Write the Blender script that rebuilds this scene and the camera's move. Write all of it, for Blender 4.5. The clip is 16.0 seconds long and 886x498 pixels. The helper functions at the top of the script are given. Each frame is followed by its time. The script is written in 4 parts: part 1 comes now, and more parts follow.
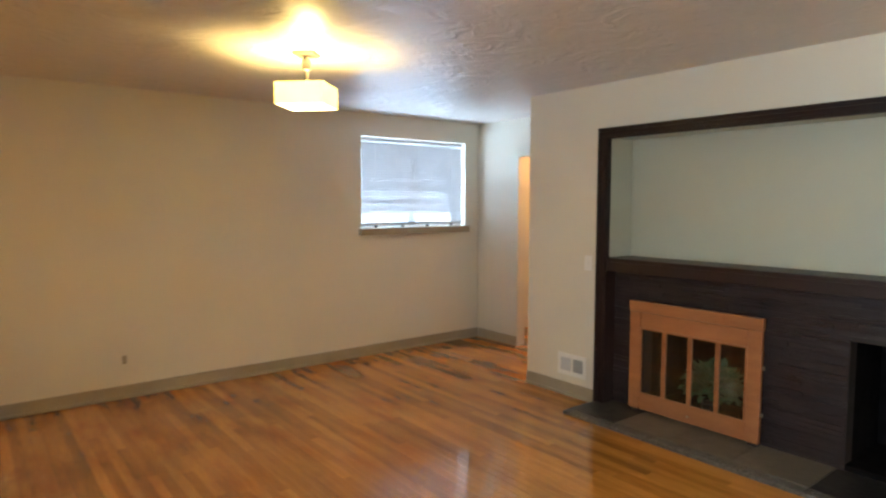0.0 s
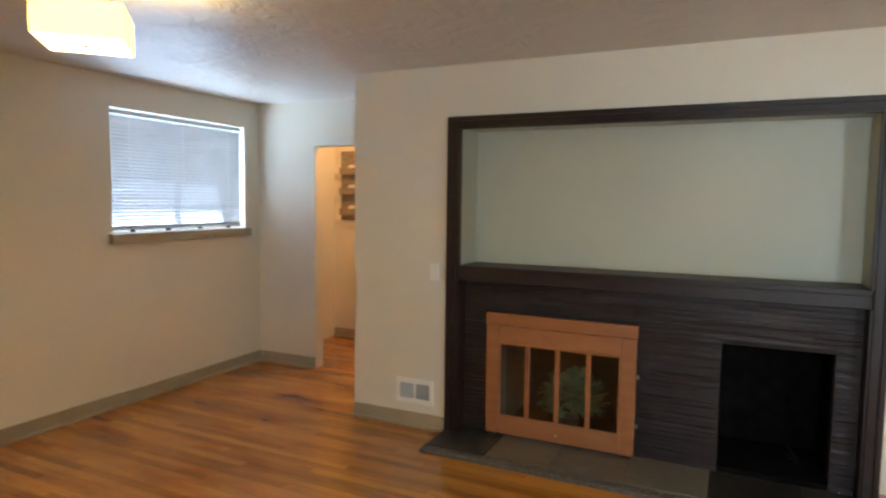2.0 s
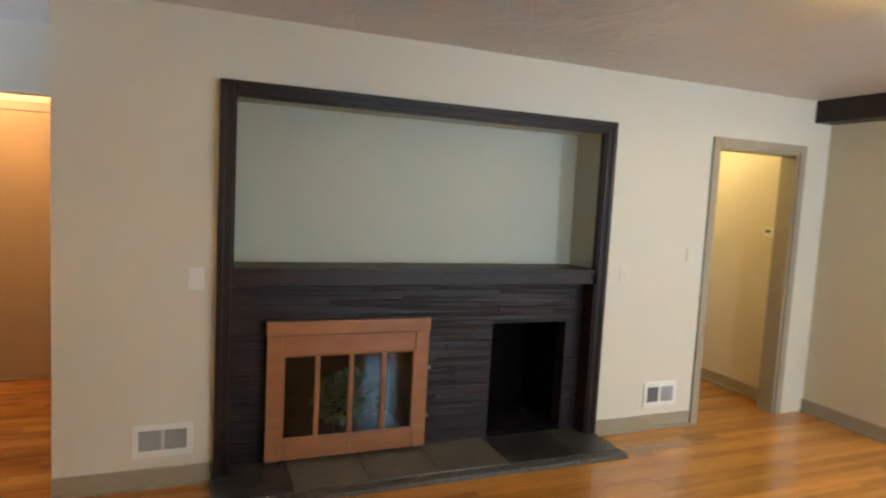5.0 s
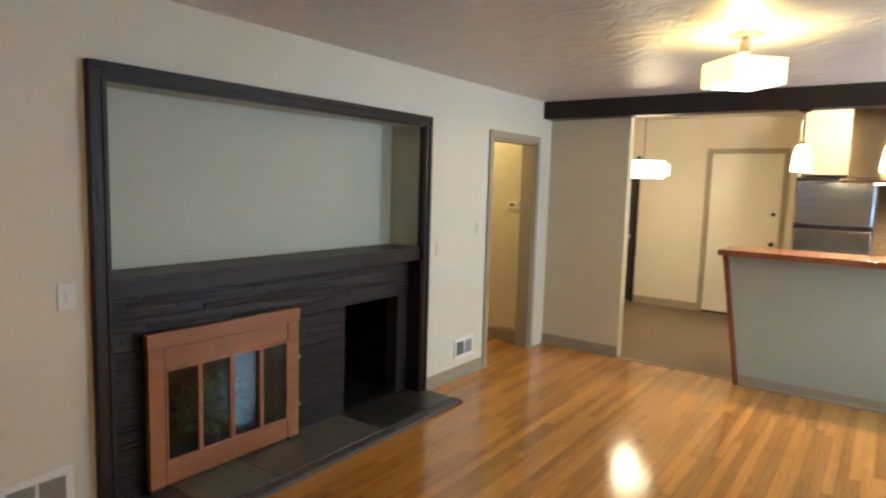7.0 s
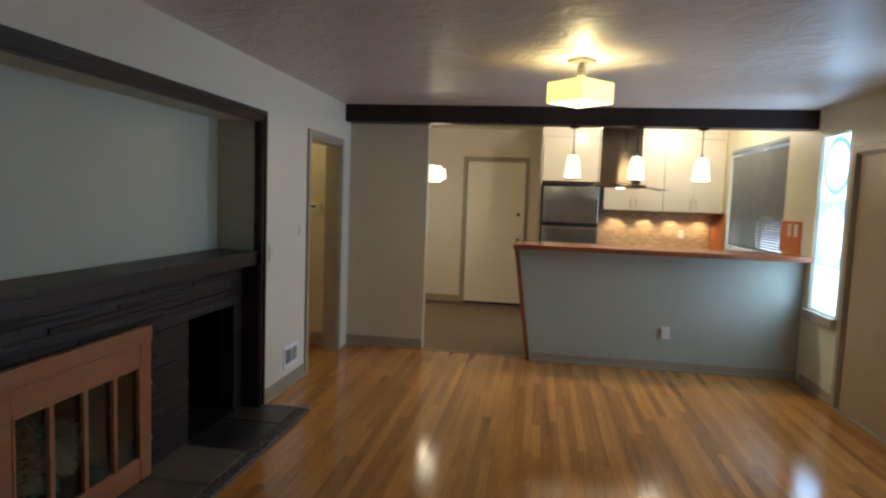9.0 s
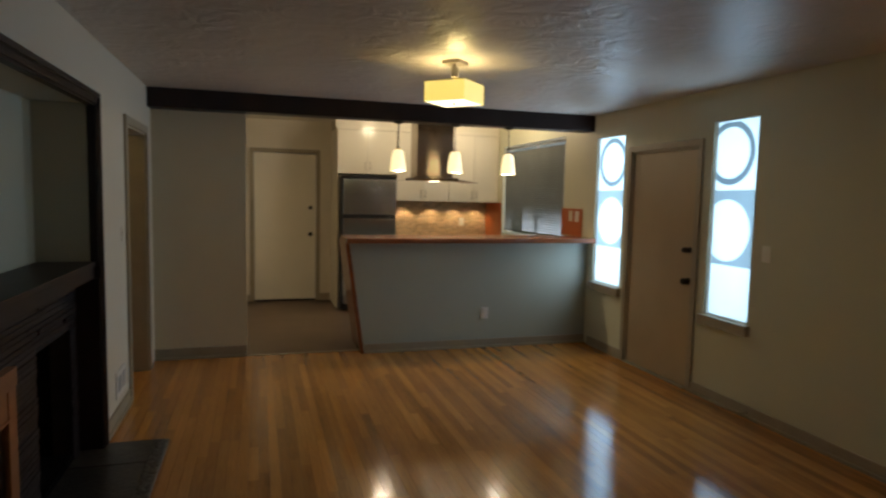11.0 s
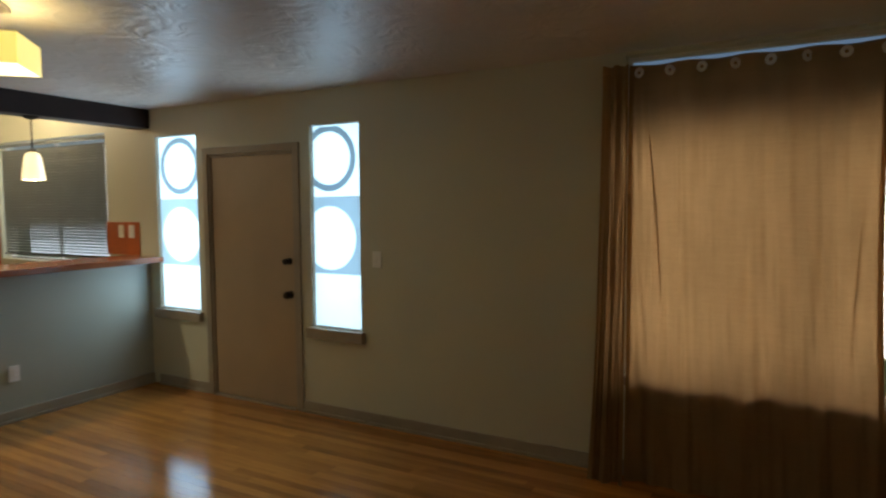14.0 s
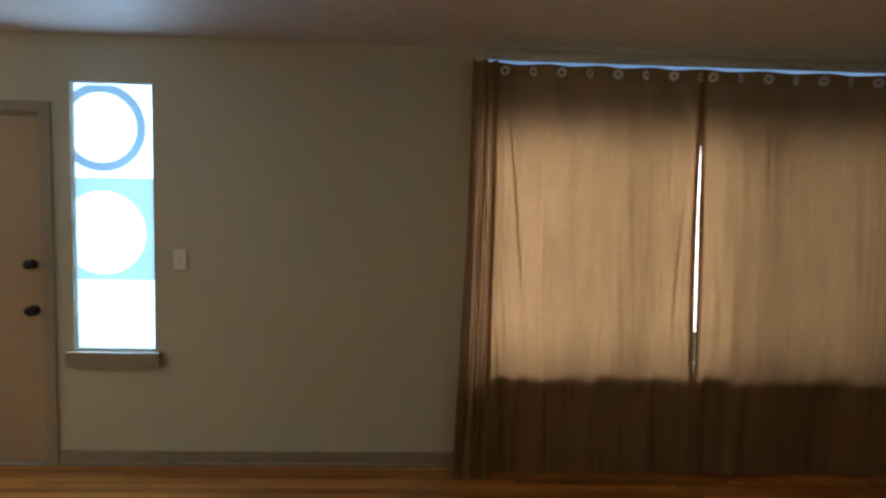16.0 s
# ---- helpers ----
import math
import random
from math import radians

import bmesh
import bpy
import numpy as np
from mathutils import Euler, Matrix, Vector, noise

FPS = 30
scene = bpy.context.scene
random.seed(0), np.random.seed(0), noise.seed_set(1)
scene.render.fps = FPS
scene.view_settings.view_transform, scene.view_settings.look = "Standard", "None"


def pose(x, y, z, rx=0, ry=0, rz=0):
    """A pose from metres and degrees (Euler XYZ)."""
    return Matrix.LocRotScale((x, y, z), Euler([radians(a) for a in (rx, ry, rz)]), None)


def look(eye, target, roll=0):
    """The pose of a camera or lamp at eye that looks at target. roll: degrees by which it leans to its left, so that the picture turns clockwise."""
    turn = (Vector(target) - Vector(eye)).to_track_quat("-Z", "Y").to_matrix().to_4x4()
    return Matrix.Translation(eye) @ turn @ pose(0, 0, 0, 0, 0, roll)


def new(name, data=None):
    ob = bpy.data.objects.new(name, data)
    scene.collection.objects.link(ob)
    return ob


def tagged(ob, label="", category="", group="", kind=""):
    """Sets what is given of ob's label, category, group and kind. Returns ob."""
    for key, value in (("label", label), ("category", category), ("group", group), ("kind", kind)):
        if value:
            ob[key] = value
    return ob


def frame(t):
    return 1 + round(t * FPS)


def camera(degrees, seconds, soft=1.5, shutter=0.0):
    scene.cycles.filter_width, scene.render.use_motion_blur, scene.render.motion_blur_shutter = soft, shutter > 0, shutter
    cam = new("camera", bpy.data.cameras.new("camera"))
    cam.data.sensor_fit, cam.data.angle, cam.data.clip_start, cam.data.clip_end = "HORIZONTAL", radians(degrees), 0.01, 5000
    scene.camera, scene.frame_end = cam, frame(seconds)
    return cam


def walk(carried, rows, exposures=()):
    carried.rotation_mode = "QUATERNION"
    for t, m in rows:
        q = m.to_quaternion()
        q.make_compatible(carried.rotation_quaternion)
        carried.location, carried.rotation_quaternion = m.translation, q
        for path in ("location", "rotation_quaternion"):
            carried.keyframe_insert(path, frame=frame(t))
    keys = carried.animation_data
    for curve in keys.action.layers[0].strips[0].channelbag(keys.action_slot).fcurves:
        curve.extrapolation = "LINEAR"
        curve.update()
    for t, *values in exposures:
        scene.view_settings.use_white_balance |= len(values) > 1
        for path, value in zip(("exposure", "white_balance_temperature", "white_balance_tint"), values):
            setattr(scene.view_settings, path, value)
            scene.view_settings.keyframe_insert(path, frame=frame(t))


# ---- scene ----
cam = camera(71.5, 16.0, soft=2.2, shutter=0.5)
# seconds, eye, yaw, pitch, roll
PATH = [
    (0, 0.510, 1.307, 1.572, -38.17, -4.35, -0.08),
    (0.5, 0.529, 1.638, 1.582, -44.61, -3.49, 0.21),
    (1, 0.563, 1.927, 1.566, -50.17, -3.78, -0.36),
    (1.5, 0.617, 2.226, 1.582, -56.38, -3.84, 0.16),
    (2, 0.640, 2.559, 1.582, -64.74, -4.50, -0.71),
    (2.5, 0.631, 2.850, 1.606, -71.90, -5.37, -2.06),
    (3, 0.704, 3.160, 1.584, -78.67, -5.71, -0.33),
    (3.5, 0.722, 3.457, 1.590, -87.32, -5.80, -1.14),
    (4, 0.760, 3.794, 1.585, -96.41, -6.08, -1.38),
    (4.2, 0.805, 3.915, 1.569, -99.47, -5.46, -1.89),
    (6.3, 1.268, 5.190, 1.669, -133.22, -6.59, -1.98),
    (6.5, 1.335, 5.320, 1.655, -136.51, -6.29, -1.54),
    (7, 1.509, 5.541, 1.638, -143.86, -6.11, -1.63),
    (7.5, 1.778, 5.678, 1.633, -151.71, -5.96, -1.09),
    (8, 2.022, 5.856, 1.632, -159.71, -5.66, -1.14),
    (8.2, 2.093, 5.885, 1.600, -162.19, -5.06, -1.27),
    (10.3, 3.144, 5.981, 1.564, -186.80, -4.85, -1.37),
    (10.5, 3.262, 5.956, 1.588, -189.61, -5.09, -0.78),
    (11, 3.450, 5.888, 1.584, -196.66, -5.00, -1.28),
    (11.5, 3.633, 5.884, 1.590, -204.96, -4.54, -0.31),
    (12, 3.647, 5.677, 1.554, -212.57, -3.57, -0.03),
    (12.5, 3.705, 5.500, 1.583, -220.83, -4.36, 0.20),
    (13, 3.731, 5.287, 1.592, -228.95, -3.49, 0.52),
    (13.5, 3.712, 5.085, 1.588, -235.84, -3.44, 0.60),
    (14, 3.640, 4.888, 1.598, -241.71, -4.02, 0.33),
    (14.5, 3.648, 4.654, 1.587, -249.19, -3.34, 0.01),
    (15, 3.650, 4.358, 1.582, -257.57, -3.70, -0.41),
    (15.5, 3.540, 4.124, 1.601, -263.54, -4.52, -0.48),
    (16, 3.576, 3.740, 1.594, -272.41, -4.56, -1.38),
]
walk(cam, [(t, pose(x, y, z, 90 + pitch, roll, yaw)) for t, x, y, z, yaw, pitch, roll in PATH],
     [(0, 0.53, 6650, 12), (1.0, 0.58, 6500, 11), (1.5, 0.36, 6520, 12), (2.0, 0.37, 6760, 13), (3.0, 0.40, 6680, 14), (3.5, 0.38, 6420, 13), (4.2, 0.48, 6500, 12), (6.3, 0.48, 6250, 12), (7.0, 0.36, 6150, 12), (7.5, -0.03, 5980, 11), (8.2, -0.54, 5620, 14),
      (10.3, -1.2, 5900, 12), (11.0, -1.63, 6250, 12), (12.5, -1.52, 6300, 12), (13.5, -1.5, 6300, 11), (14.5, -1.52, 6150, 10), (15.0, -1.36, 6050, 11), (15.5, -1.16, 6000, 12), (16.0, -0.83, 5400, 14)])

# ---- light ----
world = bpy.data.worlds.new("sky")
scene.world = world
world.use_nodes = True
wn = world.node_tree
sky = wn.nodes.new("ShaderNodeTexSky")
sky.sky_type = "NISHITA"
sky.sun_disc = False
sky.sun_elevation, sky.sun_rotation = radians(48), radians(120)
wn.links.new(sky.outputs[0], wn.nodes["Background"].inputs[0])
wn.nodes["Background"].inputs[1].default_value = 0.12


def lamp(name, kind, place, watts, colour, size=0.1, size_y=None, aim=None, spread=None):
    data = bpy.data.lights.new(name, kind)
    data.energy, data.color = watts, colour
    if kind == "AREA":
        data.size = size
        if size_y:
            data.shape, data.size_y = "RECTANGLE", size_y
        if spread:
            data.spread = radians(spread)
    elif kind == "SPOT":
        data.spot_size, data.spot_blend, data.shadow_soft_size = radians(spread or 90), 0.6, size
    else:
        data.shadow_soft_size = size
    ob = new(name, data)
    ob.matrix_world = look(place, aim) if aim else pose(*place)
    return ob


# one bright sun from the south-east, behind the house
sun = bpy.data.lights.new("sun", "SUN")
sun.energy, sun.angle, sun.color = 3.0, radians(0.5), (1.0, 0.95, 0.88)
new("sun", sun).matrix_world = look((6, -6, 8), (0, 0, 0))

# ---- plan ----
XF, H, YN, XH, YK, YP = 4.37, 2.463, 6.690, 5.257, -3.25, -0.22
HK = 2.60
DAY, ENTRYDAY, NORTHDAY, BULB = (0.78, 0.91, 1.0), (0.68, 0.86, 1.0), (0.48, 0.71, 1.0), (1.0, 0.85, 0.58)
# daylight standing in the window openings
lamp("daylight_entry_a", "AREA", (-0.30, 2.02, 1.45), 35, ENTRYDAY, 0.5, 1.6, (1, 2.02, 1.40))
lamp("daylight_entry_b", "AREA", (-0.30, 0.32, 1.45), 46, ENTRYDAY, 0.5, 1.6, (1, 0.32, 1.40))
lamp("daylight_front_a", "AREA", (-0.32, 4.825, 1.36), 25.5, (1.0, 0.88, 0.75), 1.41, 1.22, (0.68, 4.825, 1.22), spread=92)
lamp("daylight_front_b", "AREA", (-0.32, 6.015, 1.36), 9.6, (1.0, 0.89, 0.74), 0.97, 1.22, (0.68, 6.015, 1.22), spread=92)
lamp("daylight_north", "AREA", (4.38, 7.08, 1.60), 84, NORTHDAY, 1.5, 1.1, (4.38, 5, 2.0))
lamp("daylight_kitchen", "AREA", (-0.40, -1.75, 1.65), 62, DAY, 2.4, 1.2, (1, -1.85, 1.6))

# ---- materials ----


def mat(name, colour, rough=0.6, metal=0.0, vary=0.12, scale=3.0, fine=60.0, bump=0.1, spec=0.5, stretch=(1, 1, 1), rand=0.0, coat=0.0, island=False):
    m = bpy.data.materials.new(name)
    m.use_nodes = True
    t, n = m.node_tree, m.node_tree.nodes
    b = n["Principled BSDF"]
    b.inputs["Roughness"].default_value, b.inputs["Metallic"].default_value = rough, metal
    b.inputs["Specular IOR Level"].default_value = spec
    b.inputs["Coat Weight"].default_value = coat
    b.inputs["Coat Roughness"].default_value = 0.12
    co = n.new("ShaderNodeTexCoord")
    mp = n.new("ShaderNodeMapping")
    mp.inputs["Scale"].default_value = stretch
    geo = n.new("ShaderNodeNewGeometry")
    t.links.new(geo.outputs["Position"], mp.inputs["Vector"])
    big, small = n.new("ShaderNodeTexNoise"), n.new("ShaderNodeTexNoise")
    big.inputs["Scale"].default_value, small.inputs["Scale"].default_value = scale, fine
    big.inputs["Detail"].default_value = 5
    small.inputs["Detail"].default_value = 4
    for x in (big, small):
        t.links.new(mp.outputs[0], x.inputs["Vector"])
    mix = n.new("ShaderNodeMix")
    mix.data_type = "FLOAT"
    mix.inputs[0].default_value = 0.4
    t.links.new(big.outputs[0], mix.inputs[2])
    t.links.new(small.outputs[0], mix.inputs[3])
    last = mix.outputs[0]
    if rand:
        src = geo.outputs["Random Per Island"]
        if not island:
            oi = n.new("ShaderNodeObjectInfo")
            src = oi.outputs["Random"]
        ma = n.new("ShaderNodeMix")
        ma.data_type = "FLOAT"
        ma.inputs[0].default_value = rand
        t.links.new(last, ma.inputs[2])
        t.links.new(src, ma.inputs[3])
        last = ma.outputs[0]
    ramp = n.new("ShaderNodeValToRGB")
    lo = [max(0, c * (1 - 2.2 * vary)) for c in colour]
    hi = [min(1, c * (1 + 2.2 * vary)) for c in colour]
    ramp.color_ramp.elements[0].position, ramp.color_ramp.elements[1].position = 0.25, 0.75
    ramp.color_ramp.elements[0].color, ramp.color_ramp.elements[1].color = (*lo, 1), (*hi, 1)
    t.links.new(last, ramp.inputs[0])
    t.links.new(ramp.outputs[0], b.inputs["Base Color"])
    if bump:
        bp = n.new("ShaderNodeBump")
        bp.inputs["Strength"].default_value, bp.inputs["Distance"].default_value = bump, 0.004
        t.links.new(small.outputs[0], bp.inputs["Height"])
        t.links.new(bp.outputs[0], b.inputs["Normal"])
    return m


def glow(name, colour, strength, base=(0.9, 0.88, 0.8)):
    m = mat(name, base, 0.5, vary=0.02, bump=0)
    b = m.node_tree.nodes["Principled BSDF"]
    b.inputs["Emission Color"].default_value = (*colour, 1)
    b.inputs["Emission Strength"].default_value = strength
    return m


def see_through(name, colour, share, rough=0.8, scale=400.0, vary=0.05):
    """Cloth or frosted glass: part diffuse, part let through."""
    m = mat(name, colour, rough, vary=vary, scale=4.0, fine=scale, bump=0.15, spec=0.1)
    t, n = m.node_tree, m.node_tree.nodes
    tr, mx = n.new("ShaderNodeBsdfTranslucent"), n.new("ShaderNodeMixShader")
    mx.inputs[0].default_value = share
    src = n["Principled BSDF"].inputs["Base Color"].links[0].from_socket
    t.links.new(src, tr.inputs["Color"])
    t.links.new(n["Principled BSDF"].outputs[0], mx.inputs[1])
    t.links.new(tr.outputs[0], mx.inputs[2])
    t.links.new(mx.outputs[0], n["Material Output"].inputs["Surface"])
    return m


def glass(name, colour=(1, 1, 1), rough=0.0):
    m = bpy.data.materials.new(name)
    m.use_nodes = True
    b = m.node_tree.nodes["Principled BSDF"]
    b.inputs["Base Color"].default_value = (*colour, 1)
    b.inputs["Transmission Weight"].default_value = 1.0
    b.inputs["Roughness"].default_value = rough
    b.inputs["IOR"].default_value = 1.45
    return m


WALL = mat("wall_paint", (0.67, 0.618, 0.505), 0.55, vary=0.025, scale=1.2, fine=180, bump=0.12)
WESTPAINT = mat("green_grey_paint", (0.60, 0.582, 0.42), 0.5, vary=0.03, scale=1.2, fine=180, bump=0.12)
# Same paint as WALL, with the partition's shade put into the colour.
SHADEDWALL = mat("shaded_wall_paint", (0.61, 0.545, 0.39), 0.5, vary=0.03, scale=1.2, fine=180, bump=0.12)
SAGE = mat("sage_paint", (0.42, 0.435, 0.355), 0.5, vary=0.025, scale=1.2, fine=180, bump=0.12)
BARPAINT = mat("grey_paint", (0.375, 0.393, 0.322), 0.45, vary=0.03, scale=1.2, fine=160, bump=0.12)
TRIM = mat("taupe_trim_paint", (0.325, 0.272, 0.190), 0.42, vary=0.06, scale=6, fine=90, bump=0.08)
DOORPAINT = mat("taupe_door_paint", (0.40, 0.295, 0.175), 0.42, vary=0.04, scale=3, fine=80, bump=0.06)
CREAM = mat("cream_paint", (0.69, 0.625, 0.50), 0.45, vary=0.03, scale=2, fine=120, bump=0.08)
DOORCREAM = mat("pale_cream_gloss_paint", (0.78, 0.72, 0.59), 0.38, vary=0.03, scale=2, fine=120, bump=0.06)
WHITE = mat("white_plastic", (0.76, 0.74, 0.69), 0.4, vary=0.02, bump=0.0)
SWITCHWHITE = mat("warm_white_plastic", (0.86, 0.84, 0.73), 0.5, vary=0.02, bump=0.0)
CABWHITE = mat("white_lacquer", (0.80, 0.745, 0.62), 0.22, vary=0.02, bump=0.02)
DARKWOOD = mat("dark_brown_painted_wood", (0.019, 0.0105, 0.0098), 0.42, vary=0.25, scale=5, fine=120, bump=0.12, stretch=(1, 0.2, 1), spec=0.34)
BRICK = mat("dark_painted_brick", (0.0205, 0.0138, 0.0148), 0.42, vary=0.3, scale=9, fine=140, bump=0.5, rand=0.16, spec=0.30)
MORTAR = mat("dark_mortar", (0.010, 0.007, 0.007), 0.8, vary=0.3, scale=20, fine=200, bump=0.4)
SOOT = mat("sooty_firebrick", (0.0065, 0.006, 0.0062), 0.9, vary=0.4, scale=12, fine=120, bump=0.5, spec=0.02)
SLATE = mat("dark_slate", (0.050, 0.045, 0.037), 0.38, vary=0.3, scale=9, fine=45, bump=0.8, rand=0.42)
for el, c in zip(next(x for x in SLATE.node_tree.nodes if x.type == "VALTORGB").color_ramp.elements, ((0.018, 0.017, 0.017, 1), (0.125, 0.108, 0.084, 1))):
    el.color = c
for el, p in zip(next(x for x in SLATE.node_tree.nodes if x.type == "VALTORGB").color_ramp.elements, (0.33, 0.68)):
    el.position = p
PEBBLE = mat("dark_pebble", (0.092, 0.080, 0.066), 0.45, vary=0.42, scale=60, fine=200, bump=0.3)
FLOOROAK = mat("honey_oak_plank", (0.432, 0.180, 0.033), 0.13, vary=0.25, scale=1.5, fine=14, bump=0.04, stretch=(8, 0.5, 1), rand=0.25, coat=0.35)
FLOORREST = mat("honey_oak_boards", (0.432, 0.180, 0.033), 0.13, vary=0.25, scale=1.5, fine=14, bump=0.04, stretch=(8, 0.5, 1), rand=0.25, coat=0.35, island=True)
for m in (FLOOROAK, FLOORREST):
    t, n = m.node_tree, m.node_tree.nodes
    b = n["Principled BSDF"]
    src = b.inputs["Base Color"].links[0].from_socket
    pos = n.new("ShaderNodeNewGeometry")
    sx, mp, blot = n.new("ShaderNodeSeparateXYZ"), n.new("ShaderNodeMapping"), n.new("ShaderNodeTexNoise")
    mp.inputs["Scale"].default_value = (2.3, 0.75, 1)
    blot.inputs["Scale"].default_value, blot.inputs["Detail"].default_value = 1.9, 4
    t.links.new(pos.outputs["Position"], mp.inputs["Vector"])
    t.links.new(mp.outputs[0], blot.inputs["Vector"])
    t.links.new(pos.outputs["Position"], sx.inputs[0])
    worn, shape, both, mix = n.new("ShaderNodeMapRange"), n.new("ShaderNodeMapRange"), n.new("ShaderNodeMath"), n.new("ShaderNodeMix")
    for node, socket, lo, hi in ((worn, sx.outputs[1], 3.4, 5.6), (shape, blot.outputs[0], 0.47, 0.70)):
        node.inputs[1].default_value, node.inputs[2].default_value = lo, hi
        t.links.new(socket, node.inputs[0])
    both.operation = "MULTIPLY"
    t.links.new(worn.outputs[0], both.inputs[0])
    t.links.new(shape.outputs[0], both.inputs[1])
    mix.data_type, mix.blend_type = "RGBA", "MULTIPLY"
    mix.inputs[7].default_value = (0.56, 0.36, 0.24, 1)
    t.links.new(both.outputs[0], mix.inputs[0])
    t.links.new(src, mix.inputs[6])
    t.links.new(mix.outputs[2], b.inputs["Base Color"])
GAP = mat("floor_joint", (0.15, 0.062, 0.018), 0.5, vary=0.2, bump=0)
VINYL = mat("brown_vinyl_floor", (0.13, 0.085, 0.055), 0.42, vary=0.12, scale=3, fine=90, bump=0.1)
SCREENWOOD = mat("copper_toned_oak", (0.31, 0.121, 0.046), 0.38, vary=0.12, scale=3, fine=30, bump=0.06, stretch=(1, 1, 6))
REDWOOD = mat("red_brown_wood", (0.23, 0.075, 0.030), 0.25, vary=0.2, scale=3, fine=30, bump=0.05, stretch=(1, 6, 6), coat=0.3)
ORANGE = mat("burnt_orange_tile", (0.42, 0.10, 0.025), 0.3, vary=0.1, scale=5, fine=40, bump=0.03)
STEEL = mat("brushed_steel", (0.54, 0.46, 0.38), 0.14, 1.0, vary=0.06, scale=3, fine=60, bump=0.0, stretch=(0.5, 0.5, 20))
# The blue tint paints in the window light reflected by the doors.
FRIDGESTEEL = mat("blue_tinted_steel", (0.48, 0.56, 0.68), 0.16, 1.0, vary=0.06, scale=2, fine=40, bump=0.02, stretch=(0.5, 1, 20))
b = STEEL.node_tree.nodes["Principled BSDF"]
b.inputs["Anisotropic"].default_value, b.inputs["Anisotropic Rotation"].default_value, b.inputs["Roughness"].default_value = 0.9, 0.25, 0.21
tan = STEEL.node_tree.nodes.new("ShaderNodeTangent")
tan.direction_type, tan.axis = "RADIAL", "Z"
STEEL.node_tree.links.new(tan.outputs[0], b.inputs["Tangent"])
NICKEL = mat("brushed_nickel", (0.45, 0.40, 0.32), 0.35, 1.0, vary=0.06, bump=0)
EYELET = mat("satin_steel", (0.80, 0.79, 0.76), 0.5, 0.4, vary=0.03, bump=0)
BLACK = mat("black_plastic", (0.015, 0.015, 0.017), 0.35, vary=0.15, bump=0.02)
BRONZE = mat("dark_bronze", (0.030, 0.024, 0.020), 0.35, 0.8, vary=0.15, bump=0)
GREYVENT = mat("grey_louvre", (0.50, 0.50, 0.49), 0.5, vary=0.06, bump=0)
LEAF = mat("green_leaf", (0.045, 0.11, 0.045), 0.5, vary=0.35, scale=20, fine=80, bump=0.1, rand=0.4, island=True)
FERN = mat("green_fern", (0.042, 0.115, 0.055), 0.5, vary=0.3, scale=20, fine=80, bump=0.1)
CURTAIN = see_through("tan_linen", (0.376, 0.238, 0.109), 0.50, vary=0.085)
mp = next(x for x in CURTAIN.node_tree.nodes if x.type == "MAPPING")
mp.inputs["Scale"].default_value = (1, 3.0, 0.8)
ct, cn = CURTAIN.node_tree, CURTAIN.node_tree.nodes
weave, slub, sl_mix = cn.new("ShaderNodeMapping"), cn.new("ShaderNodeTexNoise"), cn.new("ShaderNodeMix")
weave.inputs["Scale"].default_value = (1, 2.2, 30)
slub.inputs["Scale"].default_value, slub.inputs["Detail"].default_value = 4.0, 3
ct.links.new(cn.new("ShaderNodeNewGeometry").outputs["Position"], weave.inputs["Vector"])
ct.links.new(weave.outputs[0], slub.inputs["Vector"])
tone = cn.new("ShaderNodeValToRGB")
tone.color_ramp.elements[0].position, tone.color_ramp.elements[1].position = 0.3, 0.7
tone.color_ramp.elements[0].color, tone.color_ramp.elements[1].color = (0.95, 0.95, 0.948, 1), (1.03, 1.03, 1.03, 1)
ct.links.new(slub.outputs[0], tone.inputs[0])
sl_mix.data_type, sl_mix.blend_type = "RGBA", "MULTIPLY"
sl_mix.inputs[0].default_value = 1.0
ct.links.new(cn["Principled BSDF"].inputs["Base Color"].links[0].from_socket, sl_mix.inputs[6])
ct.links.new(tone.outputs[0], sl_mix.inputs[7])
ct.links.new(sl_mix.outputs[2], cn["Principled BSDF"].inputs["Base Color"])
ct.links.new(sl_mix.outputs[2], cn["Translucent BSDF"].inputs["Color"])
ALU = see_through("white_slat", (0.57, 0.56, 0.55), 0.17, 0.4)
GREYSLAT = see_through("grey_slat", (0.29, 0.30, 0.275), 0.22, 0.4)
FROST = see_through("frosted_pane", (0.80, 0.90, 0.96), 0.8, vary=0.01)
FROSTGREY = see_through("grey_frosted_pane", (0.36, 0.41, 0.425), 0.7, vary=0.03)
RINGGREY = see_through("dark_frosted_ring", (0.20, 0.235, 0.25), 0.7, vary=0.03)
GLASS = glass("clear_glass")
PANEGLASS = glass("fire_screen_glass", (0.8, 0.82, 0.8))
SHADE = glow("lit_shade", (1.0, 0.72, 0.13), 3.0)
PENDANTGLOW = glow("lit_opal_glass", (1.0, 0.76, 0.34), 4.5)
DRUMGLOW = glow("lit_drum_shade", (1.0, 0.82, 0.5), 7.0)
PUCKGLOW = glow("puck_lamp_lens", (1.0, 0.85, 0.55), 20.0)

